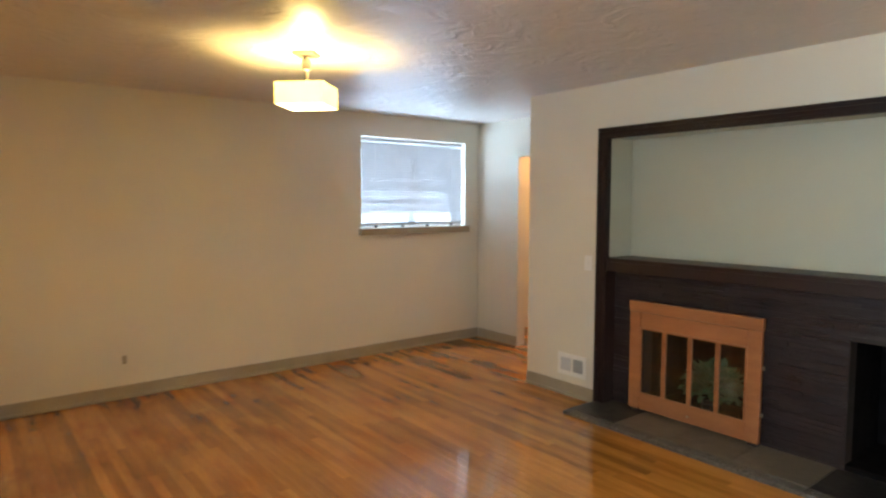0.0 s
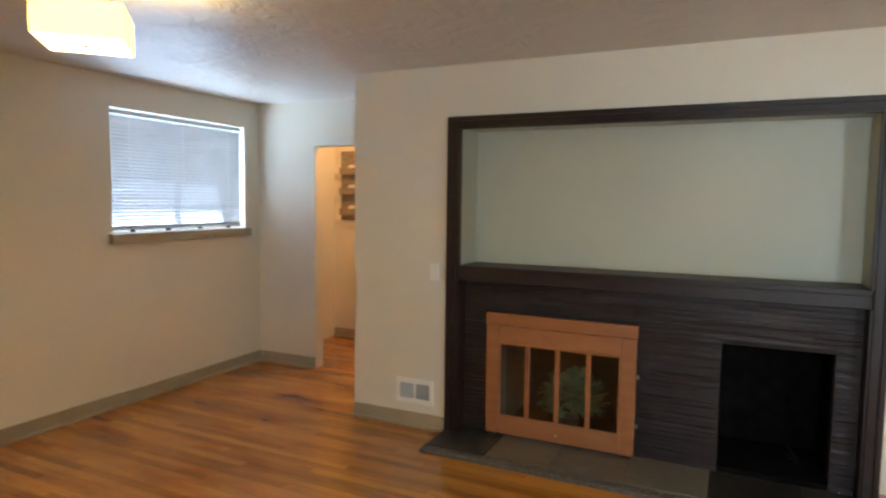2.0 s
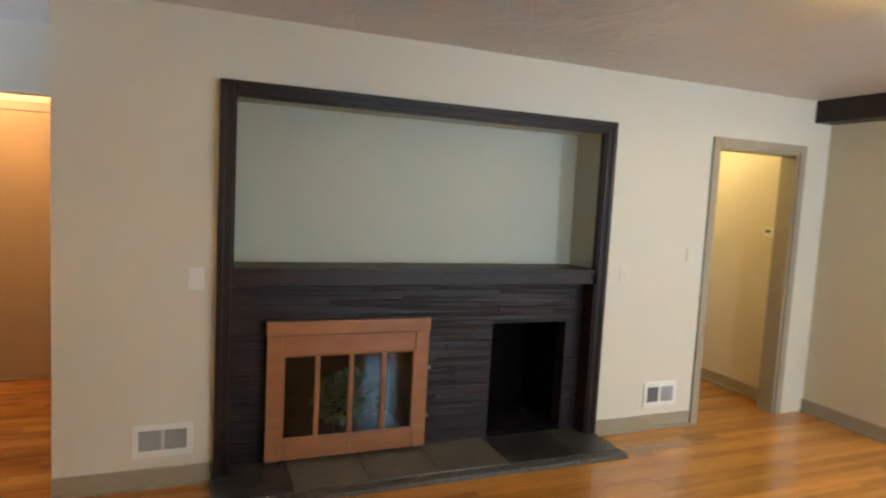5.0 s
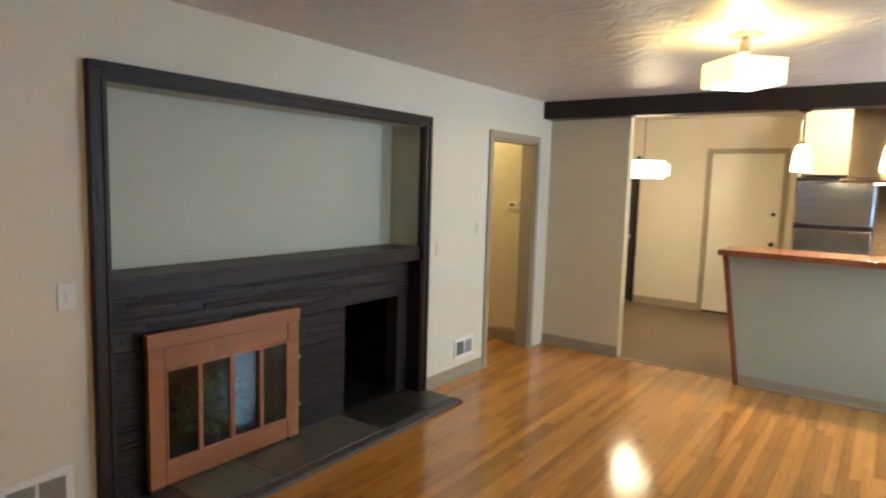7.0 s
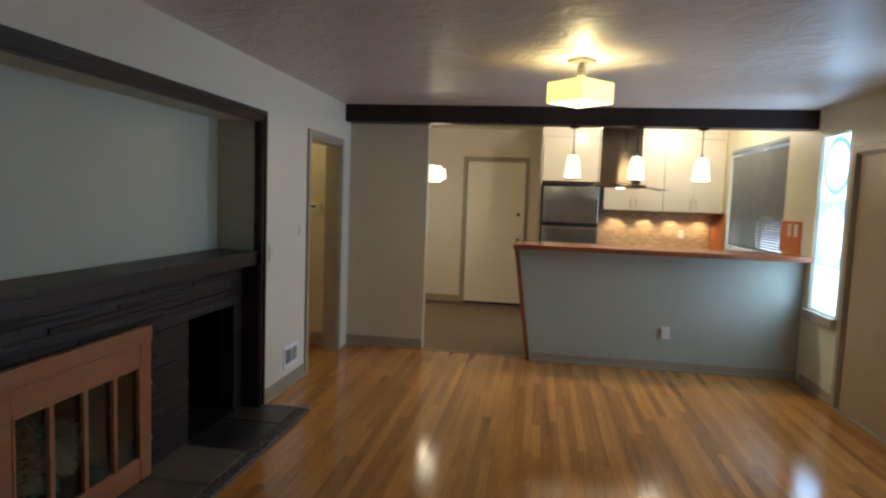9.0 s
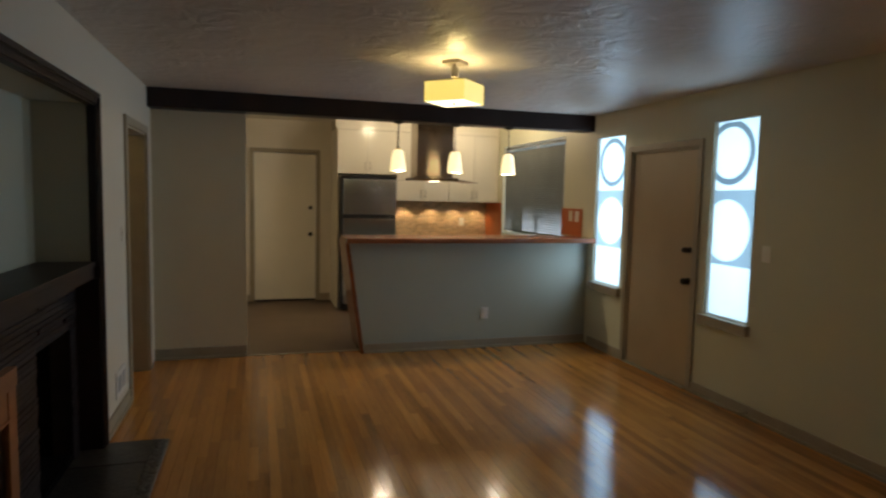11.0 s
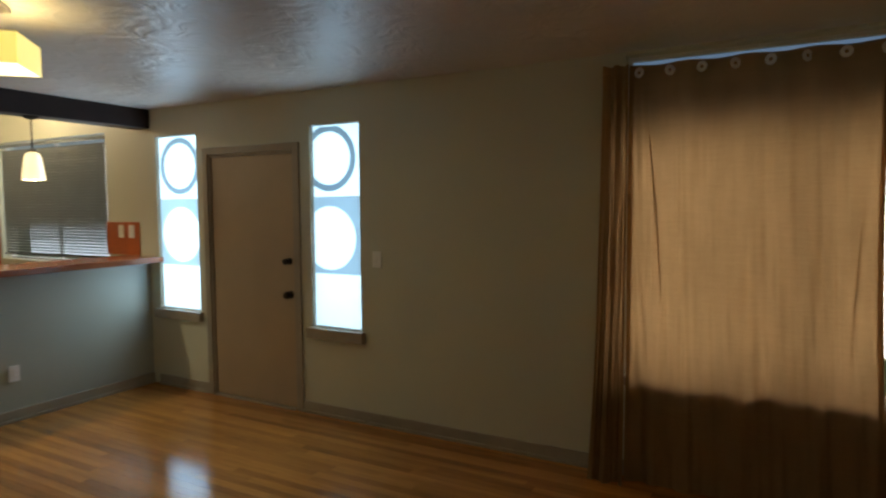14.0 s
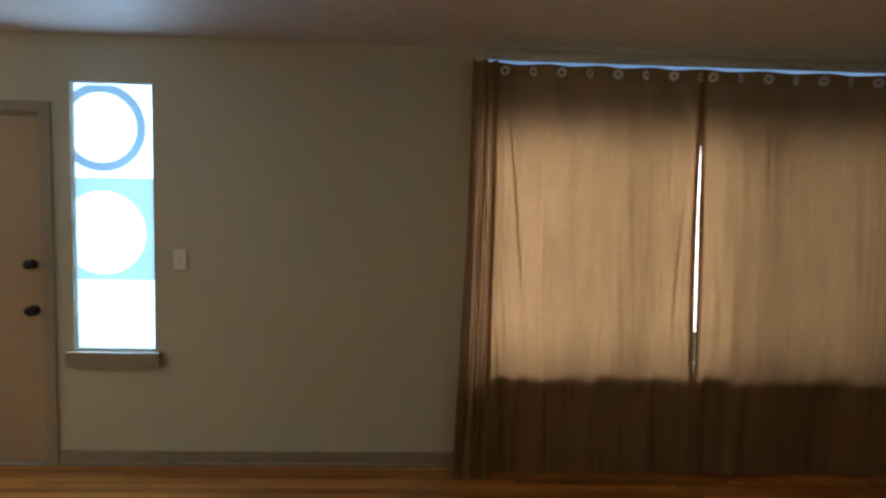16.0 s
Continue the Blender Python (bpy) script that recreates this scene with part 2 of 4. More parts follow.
# plaster ceiling: trowelled relief at two scales
CEIL = mat("trowelled_ceiling_paint", (0.60, 0.555, 0.50), 0.38, vary=0.03, scale=2, fine=30, bump=0)
ct, cn = CEIL.node_tree, CEIL.node_tree.nodes
geo = cn.new("ShaderNodeNewGeometry")
warp = cn.new("ShaderNodeTexNoise")
warp.inputs["Scale"].default_value, warp.inputs["Detail"].default_value = 2.2, 2
ct.links.new(geo.outputs["Position"], warp.inputs["Vector"])
relief = cn.new("ShaderNodeTexNoise")
relief.inputs["Scale"].default_value, relief.inputs["Detail"].default_value, relief.inputs["Distortion"].default_value = 5.0, 4, 1.6
ct.links.new(geo.outputs["Position"], relief.inputs["Vector"])
mul = cn.new("ShaderNodeMath")
mul.operation = "MULTIPLY"
ct.links.new(warp.outputs[0], mul.inputs[0])
ct.links.new(relief.outputs[0], mul.inputs[1])
cb = cn.new("ShaderNodeBump")
cb.inputs["Strength"].default_value, cb.inputs["Distance"].default_value = 0.62, 0.05
ct.links.new(mul.outputs[0], cb.inputs["Height"])
ct.links.new(cb.outputs[0], cn["Principled BSDF"].inputs["Normal"])

# ---- building blocks ----


def box(bm, x0, x1, y0, y1, z0, z1, bevel=0.0):
    m = Matrix.LocRotScale(((x0 + x1) / 2, (y0 + y1) / 2, (z0 + z1) / 2), None, (abs(x1 - x0), abs(y1 - y0), abs(z1 - z0)))
    made = bmesh.ops.create_cube(bm, size=1.0, matrix=m)
    if bevel:
        edges = list({e for v in made["verts"] for e in v.link_edges})
        bmesh.ops.bevel(bm, geom=edges, offset=bevel, segments=2, affect="EDGES", profile=0.6)
    return bm


def tube(bm, a, b, r0, r1=None, n=20, caps=True):
    a, b = Vector(a), Vector(b)
    m = Matrix.Translation((a + b) / 2) @ (b - a).to_track_quat("Z", "Y").to_matrix().to_4x4()
    bmesh.ops.create_cone(bm, cap_ends=caps, segments=n, radius1=r0, radius2=r0 if r1 is None else r1, depth=(b - a).length, matrix=m)
    return bm


def lathe(bm, profile, centre, n=28, axis="z"):
    """Turn a profile of (radius, height) round an upright line, or round one along x."""
    cx, cy, cz = centre
    rings = []
    for r, h in profile:
        ring = []
        for i in range(n):
            a = 2 * math.pi * i / n
            c, s = r * math.cos(a), r * math.sin(a)
            ring.append(bm.verts.new((cx + c, cy + s, cz + h) if axis == "z" else (cx + h, cy + c, cz + s)))
        rings.append(ring)
    for p, q in zip(rings, rings[1:]):
        for i in range(n):
            bm.faces.new((p[i], p[(i + 1) % n], q[(i + 1) % n], q[i]))
    return bm


def bmx():
    return bmesh.new()


def mesh_of(name, bm, material, smooth=False):
    bmesh.ops.recalc_face_normals(bm, faces=bm.faces)
    me = bpy.data.meshes.new(name)
    bm.to_mesh(me)
    bm.free()
    me.materials.append(material)
    if smooth:
        for p in me.polygons:
            p.use_smooth = True
        me.set_sharp_from_angle(angle=radians(40))
    return me


def part(name, bm, material, parent=None, label="", smooth=False):
    ob = new(name, mesh_of(name, bm, material, smooth))
    if parent:
        ob.parent = parent
        ob.matrix_parent_inverse = parent.matrix_world.inverted()
    return tagged(ob, label=label)


def thing(name, label, category, place=(0, 0, 0), group="", kind=""):
    ob = new(name)
    ob.empty_display_size = 0.1
    ob.matrix_world = Matrix.Translation(place)
    return tagged(ob, label, category, group, kind)


def solid(name, bm, material, label, category, kind="", group="", smooth=False):
    return tagged(part(name, bm, material, smooth=smooth), label, category, group, kind)


def wall(name, axis, c0, c1, a0, a1, z0, z1, holes=(), material=WALL, label="painted plaster wall"):
    """A wall across x (axis 'x': runs along y) or y, with rectangular holes (a0, a1, z0, z1) right through it."""
    bm = bmx()
    cuts_a = sorted({a0, a1, *[h[0] for h in holes], *[h[1] for h in holes]})
    for p, q in zip(cuts_a, cuts_a[1:]):
        over = sorted([(h[2], h[3]) for h in holes if h[0] < (p + q) / 2 < h[1]])
        z = z0
        for lo, hi in over + [(z1, z1)]:
            if lo > z + 1e-6:
                box(bm, *((c0, c1, p, q) if axis == "x" else (p, q, c0, c1)), z, lo)
            z = hi
    return solid(name, bm, material, label, "wall", "structure")

# ---- structure ----
west_holes = [(-2.56, -0.68, 1.05, 2.30), (0.035, 0.552, 0.70, 2.222), (0.70, 1.632, 0.0, 2.03), (1.79, 2.245, 0.68, 2.21), (4.115, 6.60, 0.60, 2.445)]
wall("wall_west", "x", -0.16, 0.0, YK - 0.15, YN + 0.15, 0, H, west_holes, WESTPAINT, label="beige painted plaster wall with entry door and windows")
wall("wall_north", "y", YN, YN + 0.15, 0.0, 6.65, 0, H, [(3.70, 5.06, 1.31, 2.235)], label="beige painted plaster wall with a high window")
east_holes = [(0.10, 0.905, 0, 2.05), (1.86, 4.24, 0.0, 2.11)]
wall("wall_east", "x", XF, XF + 0.14, -0.3, 5.016, 0, H, east_holes, label="beige painted wall framing the fireplace niche")
wall("wall_hall", "x", XH, XH + 0.12, 5.016, YN, 0, H, [(5.12, 6.035, 0, 2.06)], label="beige painted wall with a cased opening to the hall")
wall("wall_chimney", "y", 4.896, 5.016, XF + 0.14, 6.65, 0, H, label="beige painted wall end beside the hall")
wall("wall_hall_back", "x", 6.50, 6.65, 4.9, YN, 0, H, material=CREAM, label="cream painted hall wall")
wall("wall_nook_north", "y", -0.3, -0.19, XF + 0.14, 5.15, 0, HK, material=CREAM, label="cream painted dining nook wall")
wall("wall_partition", "y", YP - 0.11, YP, 3.556, XF, 0, 2.399, material=SHADEDWALL, label="beige painted partition between living room and dining nook")
wall("wall_closet_south", "y", -0.19, -0.08, XF + 0.14, 6.2, 0, H, material=CREAM, label="cream painted passage wall")
wall("wall_closet_north", "y", 1.10, 1.22, XF + 0.14, 6.2, 0, H, material=CREAM, label="cream painted passage wall")
wall("wall_closet_end", "x", 6.2, 6.3, -0.19, 1.22, 0, H, material=CREAM, label="cream painted passage end wall")
wall("wall_kitchen_back", "y", YK - 0.15, YK, 0.0, 5.15, 0, HK, [(2.645, 3.505, 0, 2.135)], material=CREAM, label="cream painted kitchen wall with a door")
wall("wall_nook_east", "x", 5.0, 5.15, YK, -0.3, 0, HK, material=CREAM, label="cream painted dining nook wall")

wall("wall_west_kitchen", "x", -0.16, 0.0, YK - 0.15, YP, H, HK, material=WESTPAINT, label="beige painted top of the kitchen wall")
wall("wall_over_beam", "y", YP - 0.09, YP - 0.002, 0.0, 4.51, 2.40, HK, material=CREAM, label="cream painted strip of wall behind the beam")
bm = bmx()
box(bm, -0.16, 5.15, YK - 0.15, YP, HK, HK + 0.12)
solid("ceiling_kitchen", bm, CREAM, "smooth cream painted kitchen ceiling", "ceiling", "structure")
bm = bmx()
box(bm, -0.16, 6.65, YP, YN + 0.15, H, H + 0.12)
solid("ceiling", bm, CEIL, "off-white trowelled plaster ceiling with a slight sheen", "ceiling", "structure")

bm = bmx()
box(bm, -0.16, 6.65, -0.2, YN + 0.15, -0.14, -0.012)
floor = solid("floor", bm, GAP, "honey-coloured varnished oak strip floor, stained in places", "floor", "structure")
bm = bmx()
box(bm, 0.0, 5.02, YK - 0.15, YP, -0.14, -0.002)
solid("floor_kitchen", bm, VINYL, "matt brown vinyl kitchen floor", "floor", "structure")
bm = bmx()
box(bm, 2.45, 3.556, YP - 0.02, YP + 0.022, -0.01, 0.006, 0.003)
solid("trim_threshold", bm, TRIM, "thin pale strip between oak and vinyl", "threshold", "structure")
bm = bmx()
box(bm, -60, -0.16, -60, 60, -0.35, -0.25)
solid("ground", bm, mat("grass", (0.10, 0.16, 0.05), 0.9, vary=0.3), "mown green lawn in front of the house", "lawn", "structure")


def baseboard(name, axis, c, side, a0, a1, h=0.105):
    """A skirting with a rounded shoe along its foot; side is the way it stands off the wall."""
    bm = bmx()
    for d, z0, z1 in ((0.014, 0.0, h), (0.026, 0.0, 0.022)):
        if axis == "x":
            box(bm, c, c + side * d, a0, a1, z0, z1, 0.004)
        else:
            box(bm, a0, a1, c, c + side * d, z0, z1, 0.004)
    return solid(name, bm, TRIM, "taupe painted wooden baseboard", "baseboard", "structure")


baseboard("baseboard_north", "y", YN, -1, 0.0, XH)
baseboard("baseboard_hall", "x", XH, -1, 6.035, YN - 0.03)
baseboard("baseboard_east_a", "x", XF, -1, 4.275, 5.016)
baseboard("baseboard_east_b", "x", XF, -1, 0.98, 1.825)
baseboard("baseboard_partition", "y", YP, 1, 3.556, XF)
baseboard("baseboard_west_a", "x", 0.0, 1, 1.69, YN - 0.03, 0.088)
baseboard("baseboard_west_b", "x", 0.0, 1, 0.0, 0.640, 0.088)
baseboard("baseboard_kitchen", "y", YK, 1, 3.565, 4.45)
baseboard("baseboard_kitchen_b", "y", YK, 1, 2.44, 2.585)
baseboard("baseboard_hall_back", "x", 6.50, -1, 6.13, YN)
baseboard("baseboard_closet", "y", -0.08, 1, XF + 0.14, 6.2)

bm = bmx()
box(bm, 0.0, XF, YP, -0.03, 2.295, H, 0.008)
solid("beam", bm, DARKWOOD, "dark brown painted wooden ceiling beam", "beam", "structure")


def casing(name, axis, c, side, a0, a1, top, width=0.06, depth=0.018, label="taupe painted wooden door casing"):
    """Door trim on a wall face round an opening: two uprights, a head and the lining in the opening."""
    ob = thing(name, label, "door trim", kind="structure")
    spans = (("upright", a0 - width, a0, 0.0, top + width), ("upright", a1, a1 + width, 0.0, top + width), ("head", a0, a1, top, top + width))
    for nm, p, q, z0, z1 in spans:
        bm = bmx()
        if axis == "x":
            box(bm, c, c + side * depth, p, q, z0, z1, 0.004)
        else:
            box(bm, p, q, c, c + side * depth, z0, z1, 0.004)
        part(nm, bm, TRIM, ob)
    return ob


def lining(name, axis, c0, c1, a0, a1, top, material=TRIM):
    ob = thing(name, "painted lining of a door opening", "door lining", kind="structure")
    for nm, p, q, z0, z1 in (("jamb", a0, a0 + 0.018, 0, top), ("jamb", a1 - 0.018, a1, 0, top), ("lintel", a0 + 0.018, a1 - 0.018, top - 0.018, top)):
        bm = bmx()
        if axis == "x":
            box(bm, c0, c1, p, q, z0, z1)
        else:
            box(bm, p, q, c0, c1, z0, z1)
        part(nm, bm, material, ob)
    return ob


def knob(name, place, axis, side, parent, r=0.028, material=BRONZE, label=""):
    """A round knob or lock on a rose, standing off a door face."""
    bm = bmx()
    prof = [(0.0, 0.0), (r * 1.05, 0.0), (r * 1.05, 0.006), (r * 0.4, 0.010), (r * 0.4, 0.030), (r * 0.85, 0.036), (r, 0.050), (r * 0.8, 0.062), (0.0, 0.066)]
    if axis == "x":
        lathe(bm, [(a, side * b) for a, b in prof], place, 20, "x")
    else:
        lathe(bm, [(a, side * b) for a, b in prof], (0, 0, 0), 20, "x")
        bmesh.ops.transform(bm, matrix=Matrix.Translation(place) @ Matrix.Rotation(radians(90), 4, "Z"), verts=bm.verts)
    return part(name, bm, material, parent, label, smooth=True)


# entry door between its two side windows
casing("trim_entry_door", "x", 0.0, 1, 0.70, 1.632, 2.03, 0.058)
lining("trim_entry_lining", "x", -0.16, 0.0, 0.70, 1.632, 2.03)
door = thing("door_entry", "closed flat taupe painted front door", "door", (0, 1.16, 0), kind="structure")
bm = bmx()
box(bm, -0.055, -0.012, 0.720, 1.612, 0.012, 2.010, 0.003)
part("door_slab", bm, DOORPAINT, door)
knob("door_knob", (-0.012, 1.562, 0.908), "x", 1, door, 0.030, label="dark bronze door knob")
knob("deadbolt", (-0.012, 1.560, 1.172), "x", 1, door, 0.026, label="dark bronze deadbolt")
for z in (0.25, 1.05, 1.82):
    bm = bmx()
    tube(bm, (-0.006, 0.717, z - 0.045), (-0.006, 0.717, z + 0.045), 0.008, n=10)
    part("hinge", bm, TRIM, door)
bm = bmx()
box(bm, -0.16, 0.03, 0.720, 1.612, 0.0, 0.010, 0.003)
solid("trim_entry_sill", bm, TRIM, "worn taupe door threshold", "threshold", "structure")

bm = bmx()
tube(bm, (0.014, 2.32, 0.045), (0.075, 2.32, 0.042), 0.007, n=12)
tube(bm, (0.075, 2.32, 0.042), (0.088, 2.32, 0.041), 0.011, n=12)
solid("door_stop", bm, TRIM, "small taupe door stop on the baseboard", "door stop", smooth=True)

# kitchen back door
casing("trim_kitchen_door", "y", YK, 1, 2.645, 3.505, 2.135, 0.058)
door = thing("door_kitchen", "closed flat cream painted kitchen door", "door", (3.04, YK, 0), kind="structure")
bm = bmx()
box(bm, 2.650, 3.500, YK - 0.05, YK - 0.008, 0.025, 2.130, 0.003)
part("door_slab", bm, DOORCREAM, door)
# Added filler: a dark strip that stops daylight showing under the door.
bm = bmx()
box(bm, 2.646, 3.504, YK - 0.15, YK - 0.002, 0.0, 0.022, 0.003)
solid("trim_kitchen_gap_strip", bm, BRONZE, "dark metal strip added to close the gap under the kitchen door", "threshold", "structure")
knob("door_knob", (2.722, YK - 0.008, 0.975), "y", 1, door, 0.028, label="dark door knob")
knob("deadbolt", (2.722, YK - 0.008, 1.360), "y", 1, door, 0.024, label="dark deadbolt")

# passage doorway in the east wall, open
casing("trim_passage_door", "x", XF, -1, 0.10, 0.905, 2.05, 0.062)
lining("trim_passage_lining", "x", XF, XF + 0.14, 0.10, 0.905, 2.05)
bm = bmx()
box(bm, XF + 0.2, 4.838, -0.08, -0.060, 0.13, 2.2, 0.004)
cup = thing("passage_cupboard_door", "cream painted flush cupboard door with a small white box", "cupboard door", (4.8, -0.07, 0))
part("panel", bm, CREAM, cup)
bm = bmx()
box(bm, 4.61, 4.735, -0.060, -0.034, 1.385, 1.465, 0.005)
part("latch_box", bm, WHITE, cup, "small white plastic box")
bm = bmx()
box(bm, 4.665, 4.715, -0.034, -0.031, 1.425, 1.448, 0.001)
part("dark_window", bm, BLACK, cup, "dark display strip")
bm = bmx()
lathe(bm, [(0.0, 0.0), (0.05, 0.0), (0.09, -0.04), (0.10, -0.09), (0.0, -0.11)], (5.3, 0.5, H), 20)
solid("passage_ceiling_lamp", bm, glow("passage_lamp_glass", (1.0, 0.75, 0.25), 6.0), "lit frosted glass dome lamp on the passage ceiling", "ceiling lamp", smooth=True)
lamp("passage_bulb", "POINT", (5.3, 0.5, 2.25), 11, (1.0, 0.78, 0.33), 0.06)
bm = bmx()
lathe(bm, [(0.0, 0.0), (0.05, 0.0), (0.09, -0.04), (0.10, -0.09), (0.0, -0.11)], (5.9, 5.75, H), 20)
solid("hall_ceiling_lamp", bm, glow("hall_lamp_glass", (1.0, 0.72, 0.4), 6.0), "lit frosted glass dome lamp on the hall ceiling", "ceiling lamp", smooth=True)
lamp("hall_bulb", "POINT", (5.9, 5.75, 2.25), 22, (1.0, 0.58, 0.26), 0.06)

# hall door with its casing
casing("trim_hall_door", "x", 6.50, -1, 5.22, 6.05, 2.06, 0.07)
door = thing("door_hall", "closed flat tan painted hall door", "door", (6.5, 5.63, 0), kind="structure")
bm = bmx()
box(bm, 6.488, 6.4995, 5.223, 6.047, 0.01, 2.055, 0.002)
part("door_slab", bm, DOORPAINT, door)
knob("door_knob", (6.488, 5.97, 0.90), "x", -1, door, 0.030)
knob("deadbolt", (6.488, 5.97, 1.165), "x", -1, door, 0.026)

# letter rack on the hall wall
rack = thing("letter_rack", "grey-brown wooden wall rack with three pockets", "wall rack", (6.49, 6.43, 1.35))
RACKWOOD = mat("weathered_wood", (0.21, 0.17, 0.13), 0.6, vary=0.2, scale=8, fine=60, bump=0.2, stretch=(1, 1, 4))
bm = bmx()
box(bm, 6.478, 6.4995, 6.27, 6.59, 1.35, 2.12, 0.004)
part("backboard", bm, RACKWOOD, rack)
for z in (1.43, 1.66, 1.88):
    bm = bmx()
    box(bm, 6.40, 6.478, 6.30, 6.56, z - 0.02, z - 0.008, 0.002)
    box(bm, 6.395, 6.405, 6.30, 6.56, z - 0.02, z + 0.05, 0.002)
    part("pocket", bm, RACKWOOD, rack)
    bm = bmx()
    box(bm, 6.43, 6.437, 6.36, 6.45, z, z + 0.085, 0.001)
    box(bm, 6.445, 6.452, 6.38, 6.48, z, z + 0.065, 0.001)
    solid("envelopes", bm, CREAM, "cream paper letters standing in a rack pocket", "letters", group="letters in the rack")


def plate(name, place, axis, side, w, h, label, toggle=True, category="light switch", material=WHITE):
    x, y, z = place
    ob = thing(name, label, category, place)
    bm = bmx()
    if axis == "x":
        box(bm, x, x + side * 0.007, y - w / 2, y + w / 2, z - h / 2, z + h / 2, 0.002)
    else:
        box(bm, x - w / 2, x + w / 2, y, y + side * 0.007, z - h / 2, z + h / 2, 0.002)
    part("cover_plate", bm, material, ob)
    marks = [(0, 0.008, 0.02)] if toggle else [(-0.02, 0.014, 0.014), (0.02, 0.014, 0.014)]
    for dz, hw, hh in marks:
        bm = bmx()
        if axis == "x":
            box(bm, x + side * 0.007, x + side * 0.012, y - hw, y + hw, z + dz - hh, z + dz + hh, 0.002)
        else:
            box(bm, x - hw, x + hw, y + side * 0.007, y + side * 0.012, z + dz - hh, z + dz + hh, 0.002)
        part("toggle" if toggle else "socket", bm, material, ob)
    return ob


plate("light_switch", (XF, 4.37, 1.10), "x", -1, 0.075, 0.118, "white toggle switch plate on the fireplace wall", True, "light switch", WHITE)
plate("light_switch", (XF, 1.655, 1.12), "x", -1, 0.075, 0.118, "cream toggle switch plate on the fireplace wall", True, "light switch", CREAM)
plate("thermostat", (XF, 1.09, 1.26), "x", -1, 0.07, 0.10, "small beige thermostat on the wall", True, "thermostat", CREAM)
plate("light_switch", (0.0, 2.390, 1.218), "x", 1, 0.075, 0.118, "white toggle switch plate beside the entry window", True, "light switch", SWITCHWHITE)
plate("light_switch", (6.50, 6.21, 1.23), "x", -1, 0.12, 0.118, "white double switch plate on the hall wall")
plate("wall_outlet", (1.180, -0.085, 0.365), "y", 1, 0.075, 0.118, "white power outlet on the bar front", False, "power outlet")
plate("wall_outlet", (1.500, YN, 0.312), "y", -1, 0.032, 0.060, "small taupe cable outlet low on the wall", False, "power outlet", TRIM)
plate("wall_outlet", (1.309, YN, 0.377), "y", -1, 0.075, 0.118, "beige painted cable plate low on the wall", False, "power outlet", WALL)
plate("wall_outlet", (4.143, YN, 0.424), "y", -1, 0.075, 0.118, "beige painted power outlet under the window", False, "power outlet", WALL)


def register(y0, y1, z0, z1):
    """A white floor-level air register with two banks of upright louvres."""
    ob = thing("air_vent", "white metal air vent with two grey louvred banks", "air vent", (XF, (y0 + y1) / 2, z0), "vents in the fireplace wall")
    ym = (y0 + y1) / 2
    bm = bmx()
    for a, b, c, d in ((y0, y1, z0, z0 + 0.035), (y0, y1, z1 - 0.035, z1), (y0, y0 + 0.03, z0 + 0.035, z1 - 0.035), (y1 - 0.03, y1, z0 + 0.035, z1 - 0.035), (ym - 0.008, ym + 0.008, z0 + 0.035, z1 - 0.035)):
        box(bm, XF - 0.010, XF, a, b, c, d, 0.002)
    part("vent_frame", bm, WHITE, ob)
    bm = bmx()
    box(bm, XF - 0.002, XF - 0.0005, y0 + 0.03, y1 - 0.03, z0 + 0.035, z1 - 0.035)
    part("backing", bm, mat("dusty_duct", (0.34, 0.34, 0.33), 0.7), ob)
    for half, turn in ((ym - 0.008, 40), (y1 - 0.03, -40)):
        span = (ym - 0.008) - (y0 + 0.03)
        for i in range(9):
            bm = bmx()
            box(bm, -0.0055, 0.0055, -0.0011, 0.0011, z0 + 0.035, z1 - 0.035)
            bmesh.ops.transform(bm, matrix=Matrix.Translation((XF - 0.006, half - span * (i + 0.5) / 9, 0)) @ Matrix.Rotation(radians(turn), 4, "Z"), verts=bm.verts)
            part("louvre", bm, GREYVENT, ob)


register(4.373, 4.662, 0.165, 0.342)
register(1.118, 1.408, 0.163, 0.345)

# ---- fireplace ----
fire = thing("fireplace", "dark painted brick fireplace with two openings and a mantel", "fireplace", (4.45, 3.05, 0))
BX = 4.47
for y0, y1, z0, z1 in ((1.90, 2.03, 0, 1.06), (2.03, 2.585, 0.785, 1.06), (2.585, 3.10, 0, 1.06), (3.10, 3.92, 0.70, 1.06), (3.92, 4.20, 0, 1.06)):
    part("mortar_bed", box(bmx(), BX, BX + 0.10, y0, y1, z0, z1), MORTAR, fire)
for y0, y1, z1 in ((2.03, 2.585, 0.785), (3.10, 3.92, 0.70)):
    for span in ((BX + 0.10, 5.0, y0 - 0.03, y0, 0, z1 + 0.03), (BX + 0.10, 5.0, y1, y1 + 0.03, 0, z1 + 0.03), (5.0, 5.05, y0 - 0.03, y1 + 0.03, 0, z1 + 0.03), (BX + 0.10, 5.0, y0, y1, z1, z1 + 0.03), (BX, 5.0, y0, y1, 0, 0.062)):
        part("firebox_wall", box(bmx(), *span), SOOT, fire)
# sides and back of the niche over the mantel
for nm, span in (("niche_back", (4.66, 4.72, 1.86, 4.24, 1.0, 2.14)), ("niche_side", (XF + 0.012, 4.66, 1.861, 1.906, 1.155, 2.064)), ("niche_side", (XF + 0.012, 4.66, 4.194, 4.239, 1.155, 2.064)), ("niche_top", (XF + 0.012, 4.66, 1.906, 4.194, 2.058, 2.10))):
    part(nm, box(bmx(), *span), SAGE, fire, "smooth sage green painted niche")
bm = bmx()
box(bm, XF - 0.012, 4.659, 1.895, 4.205, 1.125, 1.155, 0.004)
